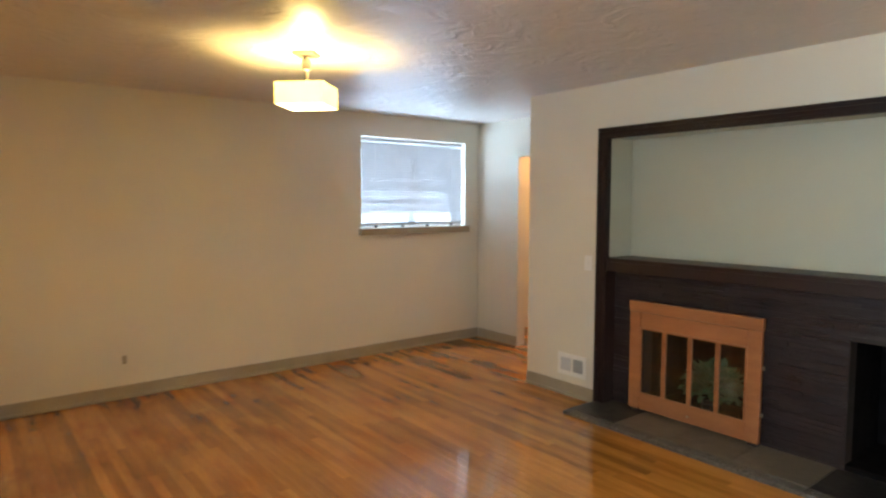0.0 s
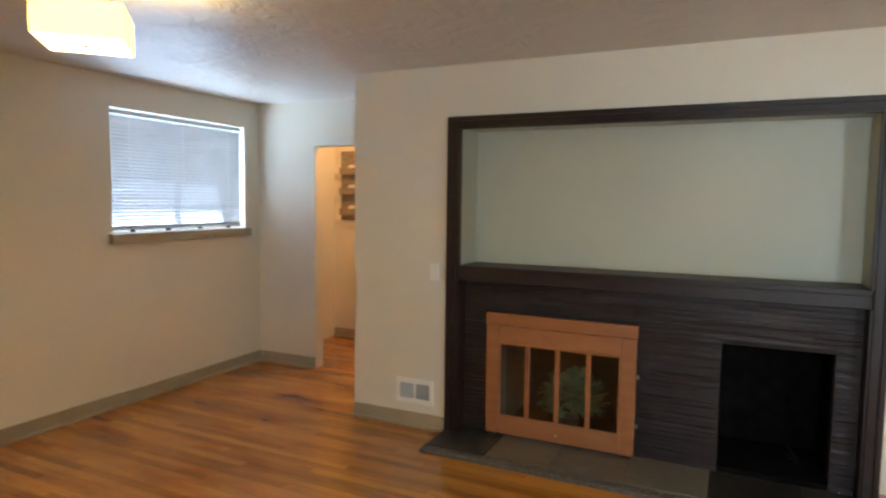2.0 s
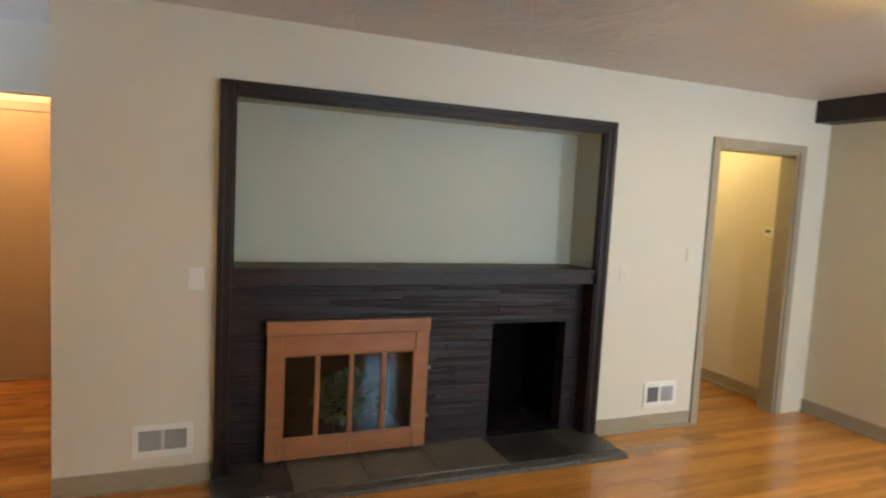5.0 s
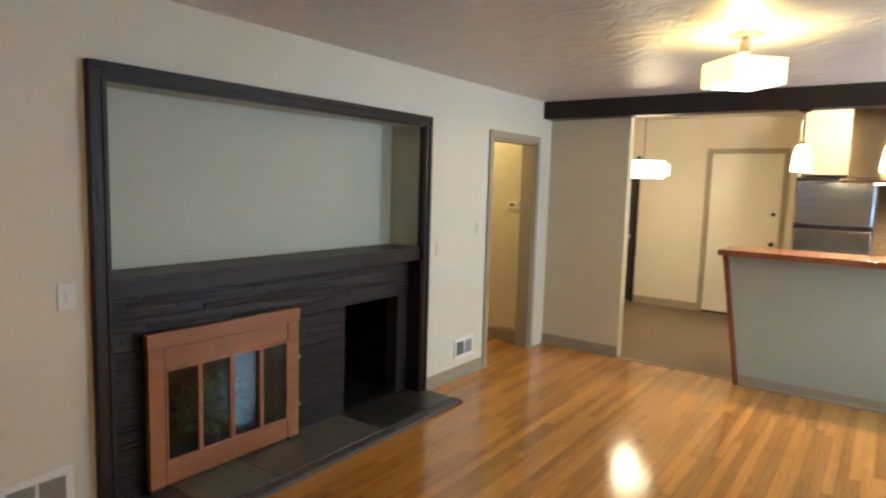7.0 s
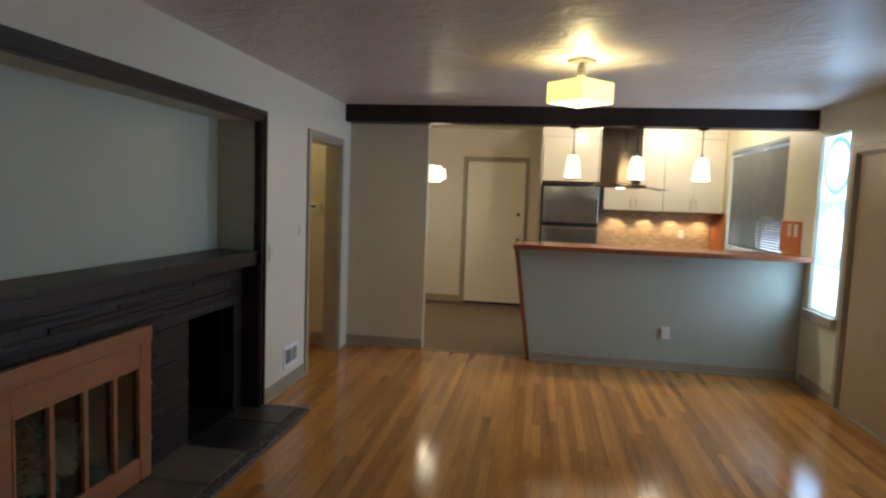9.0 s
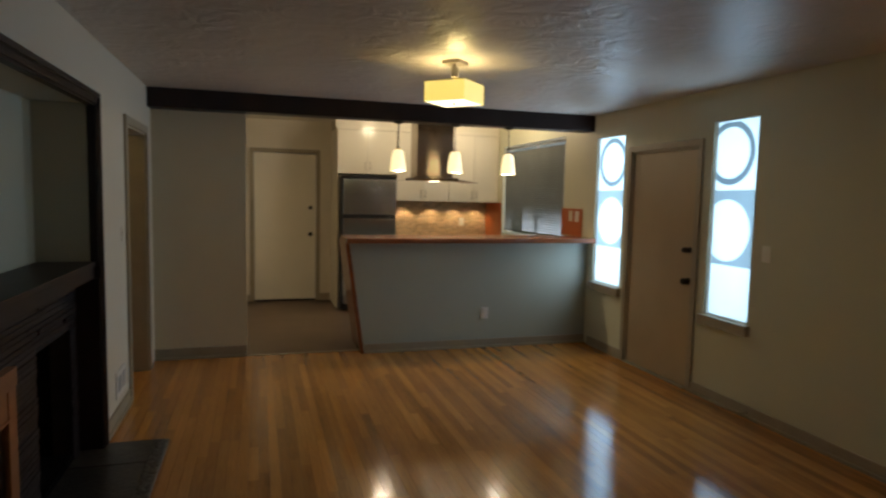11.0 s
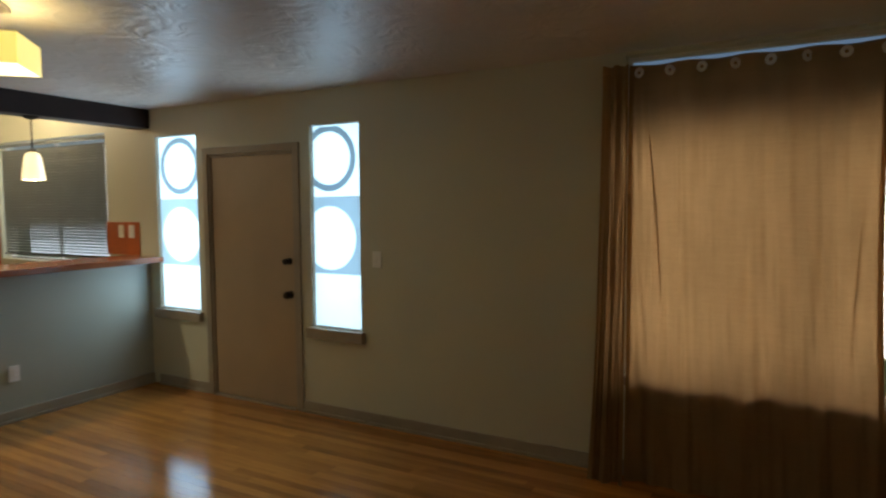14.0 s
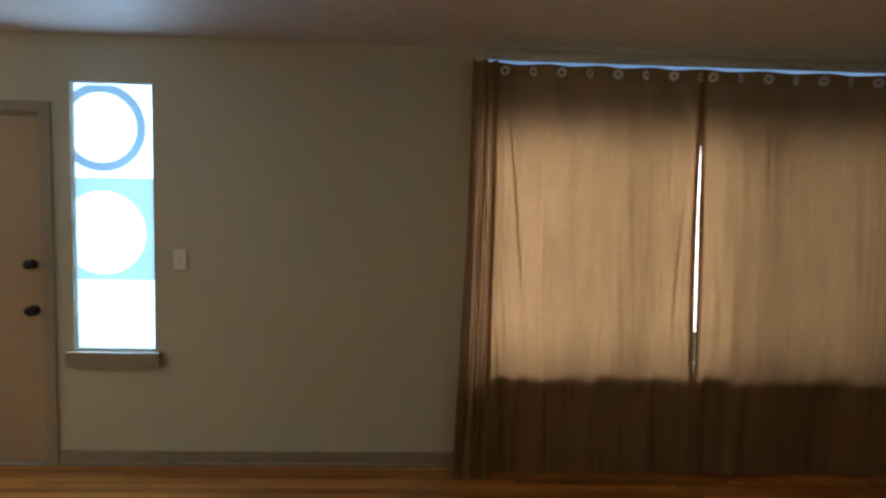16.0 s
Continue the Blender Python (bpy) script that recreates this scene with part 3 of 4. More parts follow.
box(bm, XF - 0.004, BX + 0.10, 1.895, 4.205, 1.055, 1.125, 0.003)
part("mantel_shelf", bm, DARKWOOD, fire, "dark brown painted mantel shelf")
for nm, y0, y1, z0, z1 in (("frame_upright", 1.826, 1.900, 0.0, 2.126), ("frame_upright", 4.20, 4.272, 0.0, 2.126), ("frame_head", 1.900, 4.20, 2.056, 2.126)):
    bm = bmx()
    box(bm, XF - 0.034, XF, y0, y1, z0, z1, 0.006)
    if nm == "frame_head":
        box(bm, XF - 0.046, XF - 0.033, 1.826, 4.272, z1 - 0.030, z1, 0.005)
        box(bm, XF - 0.041, XF - 0.033, 1.900, 4.200, z0, z0 + 0.014, 0.003)
    else:
        o0, o1, i0, i1 = (y0, y0 + 0.030, y1 - 0.014, y1) if y1 < 2 else (y1 - 0.030, y1, y0, y0 + 0.014)
        box(bm, XF - 0.046, XF - 0.033, o0, o1, z0, z1 - 0.030, 0.005)
        box(bm, XF - 0.041, XF - 0.033, i0, i1, z0, z1 - 0.06, 0.003)
    part(nm, bm, DARKWOOD, fire, "dark brown painted wooden frame")
for y in (1.9005, 4.1875):
    part("side_return", box(bmx(), XF - 0.03, BX, y, y + 0.012, 0.0, 1.055), DARKWOOD, fire)
    part("inner_bead", box(bmx(), XF - 0.03, XF + 0.012, y, y + 0.012, 1.155, 2.056), DARKWOOD, fire)
part("inner_bead", box(bmx(), XF - 0.03, XF + 0.012, 1.9125, 4.1875, 2.046, 2.056), DARKWOOD, fire)
# thin long bricks, in courses with uneven faces
random.seed(5)
shapes = []
for i in range(6):
    bm = bmx()
    d = 0.003 + 0.0010 * i
    box(bm, -d, 0.0, 0.0, 1.0, 0.0, 1.0)
    for v in bm.verts:
        v.co.x += random.uniform(-0.002, 0.002) if v.co.x < -0.003 else 0
        v.co.z += random.uniform(-0.05, 0.05)
    shapes.append(mesh_of("brick", bm, BRICK))


def brick_row(z, h, spans):
    for y0, y1 in spans:
        y = y0 - random.uniform(0.0, 0.2)
        while y < y1:
            ln = random.uniform(0.35, 0.8)
            a, b = max(y, y0), min(y + ln, y1)
            if b - a > 0.03:
                ob = new("brick", random.choice(shapes))
                ob.matrix_world = Matrix.LocRotScale((BX, a + 0.002, z), None, (1, b - a - 0.004, h))
                ob.parent = fire
                ob.matrix_parent_inverse = fire.matrix_world.inverted()
            y += ln


z = 0.024
while z < 1.04:
    h = random.choice((0.027, 0.029, 0.031))
    spans = [(1.902, 4.198)]
    if z + h < 0.70:
        spans = [(1.902, 2.03), (2.585, 3.10), (3.92, 4.198)]
    elif z < 0.785:
        spans = [(1.902, 2.03), (2.585, 4.198)] if z > 0.70 - 0.02 else [(1.902, 2.03), (2.585, 3.10), (3.92, 4.198)]
    brick_row(z, h - 0.005, spans)
    z += h

# hearth of slate with a pebble edge
hearth = thing("hearth", "dark slate hearth with a pebble border", "hearth", (4.2, 3.0, 0))
bm = bmx()
box(bm, 3.990, BX, 1.815, 4.282, 0.0, 0.024, 0.004)
part("bed", bm, PEBBLE, hearth)
ys = [1.825, 2.16, 2.62, 3.06, 3.47, 3.88, 4.272]
for a, b in zip(ys, ys[1:]):
    bm = bmx()
    box(bm, 4.065, BX - 0.004, a + 0.002, b - 0.002, 0.020, 0.030 + random.uniform(0, 0.003), 0.003)
    part("slate_tile", bm, SLATE, hearth)
bm = bmx()
for i in range(560):
    r = random.uniform(0.007, 0.014)
    m = Matrix.LocRotScale((random.uniform(4.0, 4.06), random.uniform(1.826, 4.272), 0.024), Euler((0, 0, random.uniform(0, 3))), (r * 1.3, r, 0.008))
    bmesh.ops.create_icosphere(bm, subdivisions=1, radius=1.0, matrix=m)
tagged(part("pebble_strip", bm, PEBBLE, hearth, "strip of small dark pebbles", smooth=True), kind="stuff")

# fire screen leaning on the brick face
screen = thing("fireplace_screen", "copper-toned wooden fire screen with four glass panes", "fire screen", (4.42, 3.52, 0.03))
Y0, Y1, Z0, Z1 = 3.045, 4.000, 0.050, 0.852
for nm, a, b, c, d, dx in (("bottom_rail", Y0 + 0.087, Y1 - 0.087, Z0, 0.166, -0.002), ("top_rail", Y0 + 0.087, Y1 - 0.087, 0.66, 0.771, -0.002), ("head_board", Y0 - 0.006, Y1 + 0.006, 0.774, Z1, 0.004), ("stile", Y0, Y0 + 0.085, Z0, 0.772, 0), ("stile", Y1 - 0.085, Y1, Z0, 0.772, 0)):
    bm = bmx()
    box(bm, 4.398 - dx, 4.432, a, b, c, d, 0.004)
    part(nm, bm, SCREENWOOD, screen)
inner0, inner1 = Y0 + 0.085, Y1 - 0.085
for c, d in ((0.166, 0.179), (0.649, 0.66)):
    bm = bmx()
    box(bm, 4.393, 4.412, inner0, inner1, c, d, 0.003)
    part("glazing_bead", bm, SCREENWOOD, screen)
for i in range(5):
    y = inner0 + (inner1 - inner0) * i / 4
    w = 0.014
    bm = bmx()
    box(bm, 4.394, 4.414, max(y - w, inner0), min(y + w, inner1), 0.179, 0.649, 0.003)
    part("glazing_bar", bm, SCREENWOOD, screen)
for i in range(4):
    bm = bmx()
    box(bm, 4.416, 4.420, inner0 + (inner1 - inner0) * i / 4 + 0.014, inner0 + (inner1 - inner0) * (i + 1) / 4 - 0.014, 0.176, 0.652)
    part("pane", bm, PANEGLASS, screen, "clear glass pane").visible_shadow = False
for y in (Y0 + 0.04, Y1 - 0.04):
    part("foot", box(bmx(), 4.404, 4.430, y - 0.03, y + 0.03, 0.031, Z0 + 0.001, 0.002), BLACK, screen, "low dark foot")
for z in (0.24, 0.54):
    bm = bmx()
    tube(bm, (4.41, Y0 - 0.012, z - 0.012), (4.41, Y0 - 0.012, z + 0.012), 0.008, n=10)
    tube(bm, (4.41, Y0 - 0.012, z), (4.41, Y0 + 0.004, z), 0.004, n=8)
    part("hinge_pin", bm, NICKEL, screen)
bm = bmx()
lathe(bm, [(0.0, -0.014), (0.006, -0.012), (0.006, 0.0)], (4.398, 3.52, 0.10), 12, "x")
part("catch", bm, NICKEL, screen, "small metal catch", smooth=True)

# green fern standing in the closed firebox
plant = thing("artificial_plant", "bushy green leafy artificial plant in the firebox", "plant", (4.62, 3.50, 0.062))
random.seed(11)
bm = bmx()
lathe(bm, [(0.0, 0.0), (0.05, 0.0), (0.065, 0.09), (0.05, 0.09)], (4.66, 3.50, 0.062), 16)
part("pot", bm, BLACK, plant, smooth=True)
bm = bmx()
for i in range(520):
    a, e = random.uniform(0, 6.28), math.asin(random.uniform(-0.55, 1.0))
    k = random.uniform(0.55, 1.0) * (1 + 0.18 * math.sin(3 * a + 1) * math.cos(e))
    out = Vector((math.cos(a) * math.cos(e), math.sin(a) * math.cos(e), math.sin(e)))
    p = Vector((4.68 + 0.12 * k * out.x, 3.49 + 0.185 * k * out.y, 0.275 + 0.15 * k * out.z))
    q = (out + Vector((random.uniform(-0.7, 0.7), random.uniform(-0.7, 0.7), random.uniform(-0.4, 0.8)))).to_track_quat("Y", "Z").to_matrix()
    ln = random.uniform(0.042, 0.074)
    bm.faces.new([bm.verts.new(p + q @ Vector(c) * ln) for c in ((0, 0, 0), (0.32, 0.35, 0.06), (0.26, 0.75, 0.03), (0, 1.1, -0.08), (-0.26, 0.75, 0.03), (-0.32, 0.35, 0.06))])
part("foliage", bm, FERN, plant)
# something pale at the back of the open firebox
bm = bmx()
for i in range(5):
    a = (4.70 + 0.03 * i, 2.14 + random.uniform(0, 0.05), 0.066)
    tube(bm, a, (a[0] + random.uniform(-0.05, 0.05), a[1] + random.uniform(0.03, 0.08), 0.066 + random.uniform(0.03, 0.10)), 0.005, 0.003, n=8)
solid("kindling", bm, mat("sooty_twig", (0.012, 0.011, 0.010), 0.9, vary=0.2, spec=0.1), "a few grey twigs in the open firebox", "kindling")

# ---- windows ----


def window(name, axis, c_in, c_out, a0, a1, z0, z1, label, sill=True, side=1, bars=(), sill_drop=0.065, sill_over=0.035, pane=True, frame_paint=WHITE, fw=0.022, set_back=None):
    """A window in a wall opening: frame, bars, glass and a taupe sill; side is the way into the room."""
    ob = thing(name, label, "window", kind="structure")
    mid = (c_in + c_out) / 2 - side * 0.02 if set_back is None else c_in - side * set_back

    def b(bm, c0, c1, p, q, lo, hi, bev=0.0):
        return box(bm, c0, c1, p, q, lo, hi, bev) if axis == "x" else box(bm, p, q, c0, c1, lo, hi, bev)

    for nm, p, q, lo, hi in (("frame_upright", a0, a0 + fw, z0, z1), ("frame_upright", a1 - fw, a1, z0, z1), ("frame_head", a0 + fw, a1 - fw, z1 - fw, z1), ("frame_foot", a0 + fw, a1 - fw, z0, z0 + fw)):
        part(nm, b(bmx(), mid - 0.02, mid + 0.02, p, q, lo, hi, 0.003), frame_paint, ob)
    for p, q, lo, hi in bars:
        part("glazing_bar", b(bmx(), mid - 0.015, mid + 0.015, p, q, lo, hi, 0.002), WHITE, ob)
    if pane:
        g = part("pane", b(bmx(), mid - 0.002, mid + 0.002, a0 + 0.02, a1 - 0.02, z0 + 0.02, z1 - 0.02), GLASS, ob)
        g.visible_shadow = False
    if sill:
        part("window_sill", b(bmx(), c_in - side * 0.001, c_in + side * 0.045, a0 - sill_over, a1 + sill_over, z0 - sill_drop, z0 - 0.004, 0.005), TRIM, ob, "taupe painted wooden sill")
    return ob


window("window_north", "y", YN, YN + 0.15, 3.70, 5.06, 1.31, 2.235, "high horizontal sliding window with a taupe sill", side=-1, bars=[(4.36, 4.40, 1.33, 2.21)], sill_drop=0.075)
window("window_kitchen", "x", 0.0, -0.16, -2.56, -0.68, 1.05, 2.30, "kitchen window behind a closed blind", sill=False, bars=[(-1.64, -1.60, 1.07, 2.28)])
window("window_front", "x", 0.0, -0.16, 4.115, 6.60, 0.60, 2.445, "wide front window behind drawn curtains", bars=[(5.0, 5.04, 0.62, 2.34), (5.78, 5.82, 0.62, 2.34)], sill_drop=0.05, sill_over=0.0)


def side_light(name, a0, a1, z0, z1, yc):
    """A tall frosted side window: a ring above, a clear disc in a grey field, a plain pane below."""
    ob = window(name, "x", 0.0, -0.16, a0, a1, z0, z1, "tall narrow frosted window with two circle motifs", pane=False, sill_drop=0.085, frame_paint=TRIM, fw=0.008, set_back=0.03)
    p0, p1 = a0 + 0.007, a1 - 0.007
    for nm, lo, hi, m in (("pane", 1.672, z1 - 0.007, FROST), ("pane", z0 + 0.007, 1.668, FROST)):
        part(nm, box(bmx(), -0.036, -0.032, p0, p1, lo, hi), m, ob).visible_shadow = False
    for nm, r0, r1, zc, m in (("ring_motif", 0.197, 0.246, 1.956, RINGGREY), ("grey_field", 0.24, 0.62, 1.36, FROSTGREY)):
        bm = bmx()
        n = 64
        for i in range(n):
            t0, t1 = 2 * math.pi * i / n, 2 * math.pi * (i + 1) / n
            q = [(r1, t0), (r1, t1), (r0, t1), (r0, t0)] if r0 else [(r1, t0), (r1, t1), (0, 0)]
            bm.faces.new([bm.verts.new((-0.028, yc + r * math.cos(t), zc + r * math.sin(t))) for r, t in q])
        for co, no in (((0, p0, 0), (0, -1, 0)), ((0, p1, 0), (0, 1, 0)), ((0, 0, 1.668 if r0 > 0.2 else z1 - 0.02), (0, 0, 1)), ((0, 0, 1.09), (0, 0, -1))):
            bmesh.ops.bisect_plane(bm, geom=bm.verts[:] + bm.edges[:] + bm.faces[:], plane_co=co, plane_no=no, clear_outer=True)
        part(nm, bm, m, ob).visible_shadow = False


side_light("window_entry_a", 1.79, 2.245, 0.68, 2.21, 1.948)
side_light("window_entry_b", 0.035, 0.552, 0.70, 2.222, 0.305)


def blind(label, axis, c, a0, a1, z0, z1, tilt, material, pitch=0.026, width=0.031, ajar=0, clips=0):
    """A slatted blind: head rail, slats, bottom rail and ladder cords."""
    ob = thing("window_blind", label, "blind")

    def b(bm, d0, d1, p, q, lo, hi, bev=0.0):
        return box(bm, c + d0, c + d1, p, q, lo, hi, bev) if axis == "x" else box(bm, p, q, c + d0, c + d1, lo, hi, bev)

    part("head_rail", b(bmx(), -0.016, 0.016, a0, a1, z1 - 0.03, z1, 0.003), material, ob)
    part("bottom_rail", b(bmx(), -0.012, 0.012, a0, a1, z0, z0 + 0.015, 0.003), material, ob)
    bm = bmx()
    for k in range(4):
        u = (k - 1.5) / 3 * width
        v = (k + 1 - 1.5) / 3 * width
        if k < 3:
            h0, h1 = 0.0022 * (1 - (2 * u / width) ** 2), 0.0022 * (1 - (2 * v / width) ** 2)
            bm.faces.new([bm.verts.new(p) for p in ((-0.5, u, h0), (0.5, u, h0), (0.5, v, h1), (-0.5, v, h1))])
    bmesh.ops.remove_doubles(bm, verts=bm.verts, dist=1e-5)
    bmesh.ops.solidify(bm, geom=bm.faces[:], thickness=0.0006)
    slat = mesh_of("slat", bm, material)
    n = int((z1 - 0.035 - z0 - 0.02) / pitch)
    turn = Matrix.Rotation(radians(90), 4, "Z") if axis == "x" else Matrix.Identity(4)
    for i in range(n):
        ob2 = new("slat", slat)
        z = z0 + 0.027 + pitch * i
        place = (c, (a0 + a1) / 2, z) if axis == "x" else ((a0 + a1) / 2, c, z)
        ob2.matrix_world = Matrix.Translation(place) @ turn @ Matrix.Rotation(radians(tilt + random.uniform(-2.5, 2.5) + max(0, ajar - i) * 1.5), 4, "X") @ Matrix.Diagonal((a1 - a0 - 0.006, 1, 1, 1))
        ob2.parent = ob
    for k in range(clips):
        y = a0 + (a1 - a0) * (k + 0.5) / clips
        part("hold_down_clip", b(bmx(), -0.022, -0.006, y - 0.018, y + 0.018, z0 - 0.018, z0 + 0.004, 0.002), BLACK, ob, "small dark hold-down clip")
    for f in (0.12, 0.5, 0.88):
        y = a0 + (a1 - a0) * f
        part("ladder_cord", b(bmx(), -0.014, -0.0125, y - 0.0012, y + 0.0012, z0, z1 - 0.03), WHITE, ob)
    return ob


random.seed(3)
blind("white metal slatted blind, lowered with its slats half open", "y", YN + 0.025, 3.712, 5.026, 1.330, 2.22, -61, ALU, width=0.029, ajar=5, clips=4)
blind("grey slatted blind, lowered and closed, over the kitchen window", "x", -0.02, -2.53, -0.71, 1.10, 2.275, -67, GREYSLAT, pitch=0.029, width=0.0315, ajar=11)

# ---- curtains ----


def curtain(label, y0, y1, folds, amp, x=0.085, top=2.362, lean=0.0, edge0=0.0, edge1=0.0, flare=0.0, drift0=0.0, drift1=0.0, hem=0.0, tucks=()):
    """A hanging cloth on eyelets: folds that start even at the top and wander on the way down."""
    ob = thing("curtain", label, "curtain", (x, (y0 + y1) / 2, 0.0), "curtains on the front window")
    nu, nv = int(folds * 44), 34

    def at(u, v, back=0.0):
        soft = 1.0 - 0.55 * min(1, v * 1.6)
        wob = noise.noise((u * 3.1, v * 1.3, y0)) * 0.6 + noise.noise((u * 9.0, v * 0.8, y0 + 4)) * 0.25
        d = amp * soft * math.cos(math.pi * folds * u * 2) + 0.03 * v * wob + 0.02 * v * v * math.sin(9 * u + y0)
        d += 0.034 * min(1, 2 * v) * noise.noise((u * 17.0 + 1.5 * v, v * 1.2, y0 + 9)) + 0.009 * min(1, 4 * v) * noise.noise((u * 44.0 - 3.0 * v, v * 1.1, y0 + 3))
        part_open = max(0.0, math.sin(math.pi * min(1, v * 1.12))) ** 1.4
        a = y0 + edge0 * part_open - flare * v * v + drift0 * (v - 0.17)
        b = y1 + edge1 * part_open + drift1 * (v - 0.17)
        return (x + lean * v + d + 0.03 * max(0, v - 0.96) * 10 * (0.5 + wob) - back, a + (b - a) * u, top + (0.006 - top) * v)

    def sheet(us, back=0.0, v0=0.0, v1=1.0):
        """Cloth between two edges; us(v) gives the places across at height v."""
        bm = bmx()
        grid = []
        for j in range(nv + 1):
            v = v0 + (v1 - v0) * j / nv
            grid.append([bm.verts.new(at(u, v, back)) for u in us(v)])
        for p, q in zip(grid, grid[1:]):
            for i in range(len(p) - 1):
                bm.faces.new((p[i], p[i + 1], q[i + 1], q[i]))
        return bm

    bm = sheet(lambda v: [i / nu for i in range(nu + 1)])
    w = hem / (y1 - y0)
    if hem:
        part("side_hem", sheet(lambda v: [w * i / 5 for i in range(6)], 0.004), CURTAIN, ob, smooth=True)
        part("side_hem", sheet(lambda v: [1 - w * i / 5 for i in range(6)], 0.004), CURTAIN, ob, smooth=True)
    for ua, va, ub, vb, wide in tucks:
        def across(v):
            k = (v - va) / (vb - va)
            h = wide / (y1 - y0) * math.sin(math.pi * (0.06 + 0.88 * k))
            m = ua + (ub - ua) * k ** 0.8
            return [m + h * (i / 4 - 0.5) for i in range(5)]
        part("tuck", sheet(across, 0.007, va, vb), CURTAIN, ob, smooth=True)
    part("cloth", bm, CURTAIN, ob, smooth=True)
    return ob


def eyelets(ob, ys, x=0.085, z=2.318):
    for k, y in enumerate(ys):
        bm = bmx()
        lathe(bm, [(0.011, -0.003), (0.027, -0.003), (0.029, 0.0), (0.026, 0.005), (0.012, 0.005), (0.009, 0.0), (0.011, -0.003)], (0, 0, 0), 18, "x")
        bmesh.ops.transform(bm, matrix=Matrix.Translation((x + (0.028 if k % 2 == 0 else 0.024), y, z)) @ Matrix.Rotation(radians(35 if k % 2 else -20), 4, "Z"), verts=bm.verts)
        part("eyelet", bm, EYELET, ob, "steel eyelet", smooth=True)


c1 = curtain("tan linen eyelet curtain, drawn, glowing with daylight", 4.160, 5.352, 4.0, 0.022, edge1=-0.018, drift0=0.0, drift1=0.06, hem=0.026,
             tucks=((0.07, 0.10, 0.165, 0.58, 0.013), (0.045, 0.45, 0.10, 0.74, 0.007), (0.95, 0.26, 0.885, 0.70, 0.009), (0.84, 0.13, 0.875, 0.34, 0.006)))
eyelets(c1, [4.213 + 0.159 * i for i in range(8)])
c2 = curtain("tan linen eyelet curtain, drawn, darker at its outer edge", 5.344, 6.640, 3.6, 0.022, edge0=0.013, drift0=0.06, hem=0.024,
             tucks=((0.10, 0.12, 0.165, 0.36, 0.008), (0.31, 0.12, 0.30, 0.30, 0.012), (0.07, 0.30, 0.12, 0.66, 0.006)))
eyelets(c2, [5.392 + 0.160 * i for i in range(7)])
c3 = curtain("tan linen curtain edge bunched in tight folds", 4.028, 4.167, 2.0, 0.03, x=0.135, flare=0.06, lean=0.03)
rod = thing("curtain_rod", "white metal curtain rod above the front window", "curtain rod", (0.085, 5.3, 2.42))
part("rod", tube(bmx(), (0.048, 4.09, 2.318), (0.048, 6.62, 2.318), 0.010, n=14), WHITE, rod, smooth=True)
for y in (4.085, 6.625):
    part("finial", lathe(bmx(), [(0, -0.02), (0.016, -0.014), (0.02, 0), (0.016, 0.014), (0, 0.02)], (0.048, y, 2.318), 14), WHITE, rod, smooth=True)
for y in (4.09, 6.63):
    bm = bmx()
    box(bm, 0.0, 0.048, y - 0.006, y + 0.006, 2.312, 2.324, 0.002)
    box(bm, 0.0, 0.006, y - 0.015, y + 0.015, 2.29, 2.35, 0.002)
    part("bracket", bm, WHITE, rod)

# hedge and a tree seen through the slit between the curtains
random.seed(21)
bm = bmx()
for i in range(3600):
    p = Vector((-5.5 + random.gauss(0, 0.5), 3.5 + random.uniform(-5, 7), 0.2 + abs(random.gauss(0, 1.0))))
    s = random.uniform(0.06, 0.14)
    q = Euler((random.uniform(0, 3), random.uniform(0, 3), random.uniform(0, 6))).to_matrix()
    bm.faces.new([bm.verts.new(p + q @ Vector(c) * s) for c in ((-1, 0, 0), (0, -0.5, 0.1), (1, 0, 0), (0, 0.5, 0.1))])
tagged(part("garden_shrubs", bm, LEAF), "leafy green shrubs across the front lawn", "shrubs", kind="stuff")

# ---- ceiling lamps ----


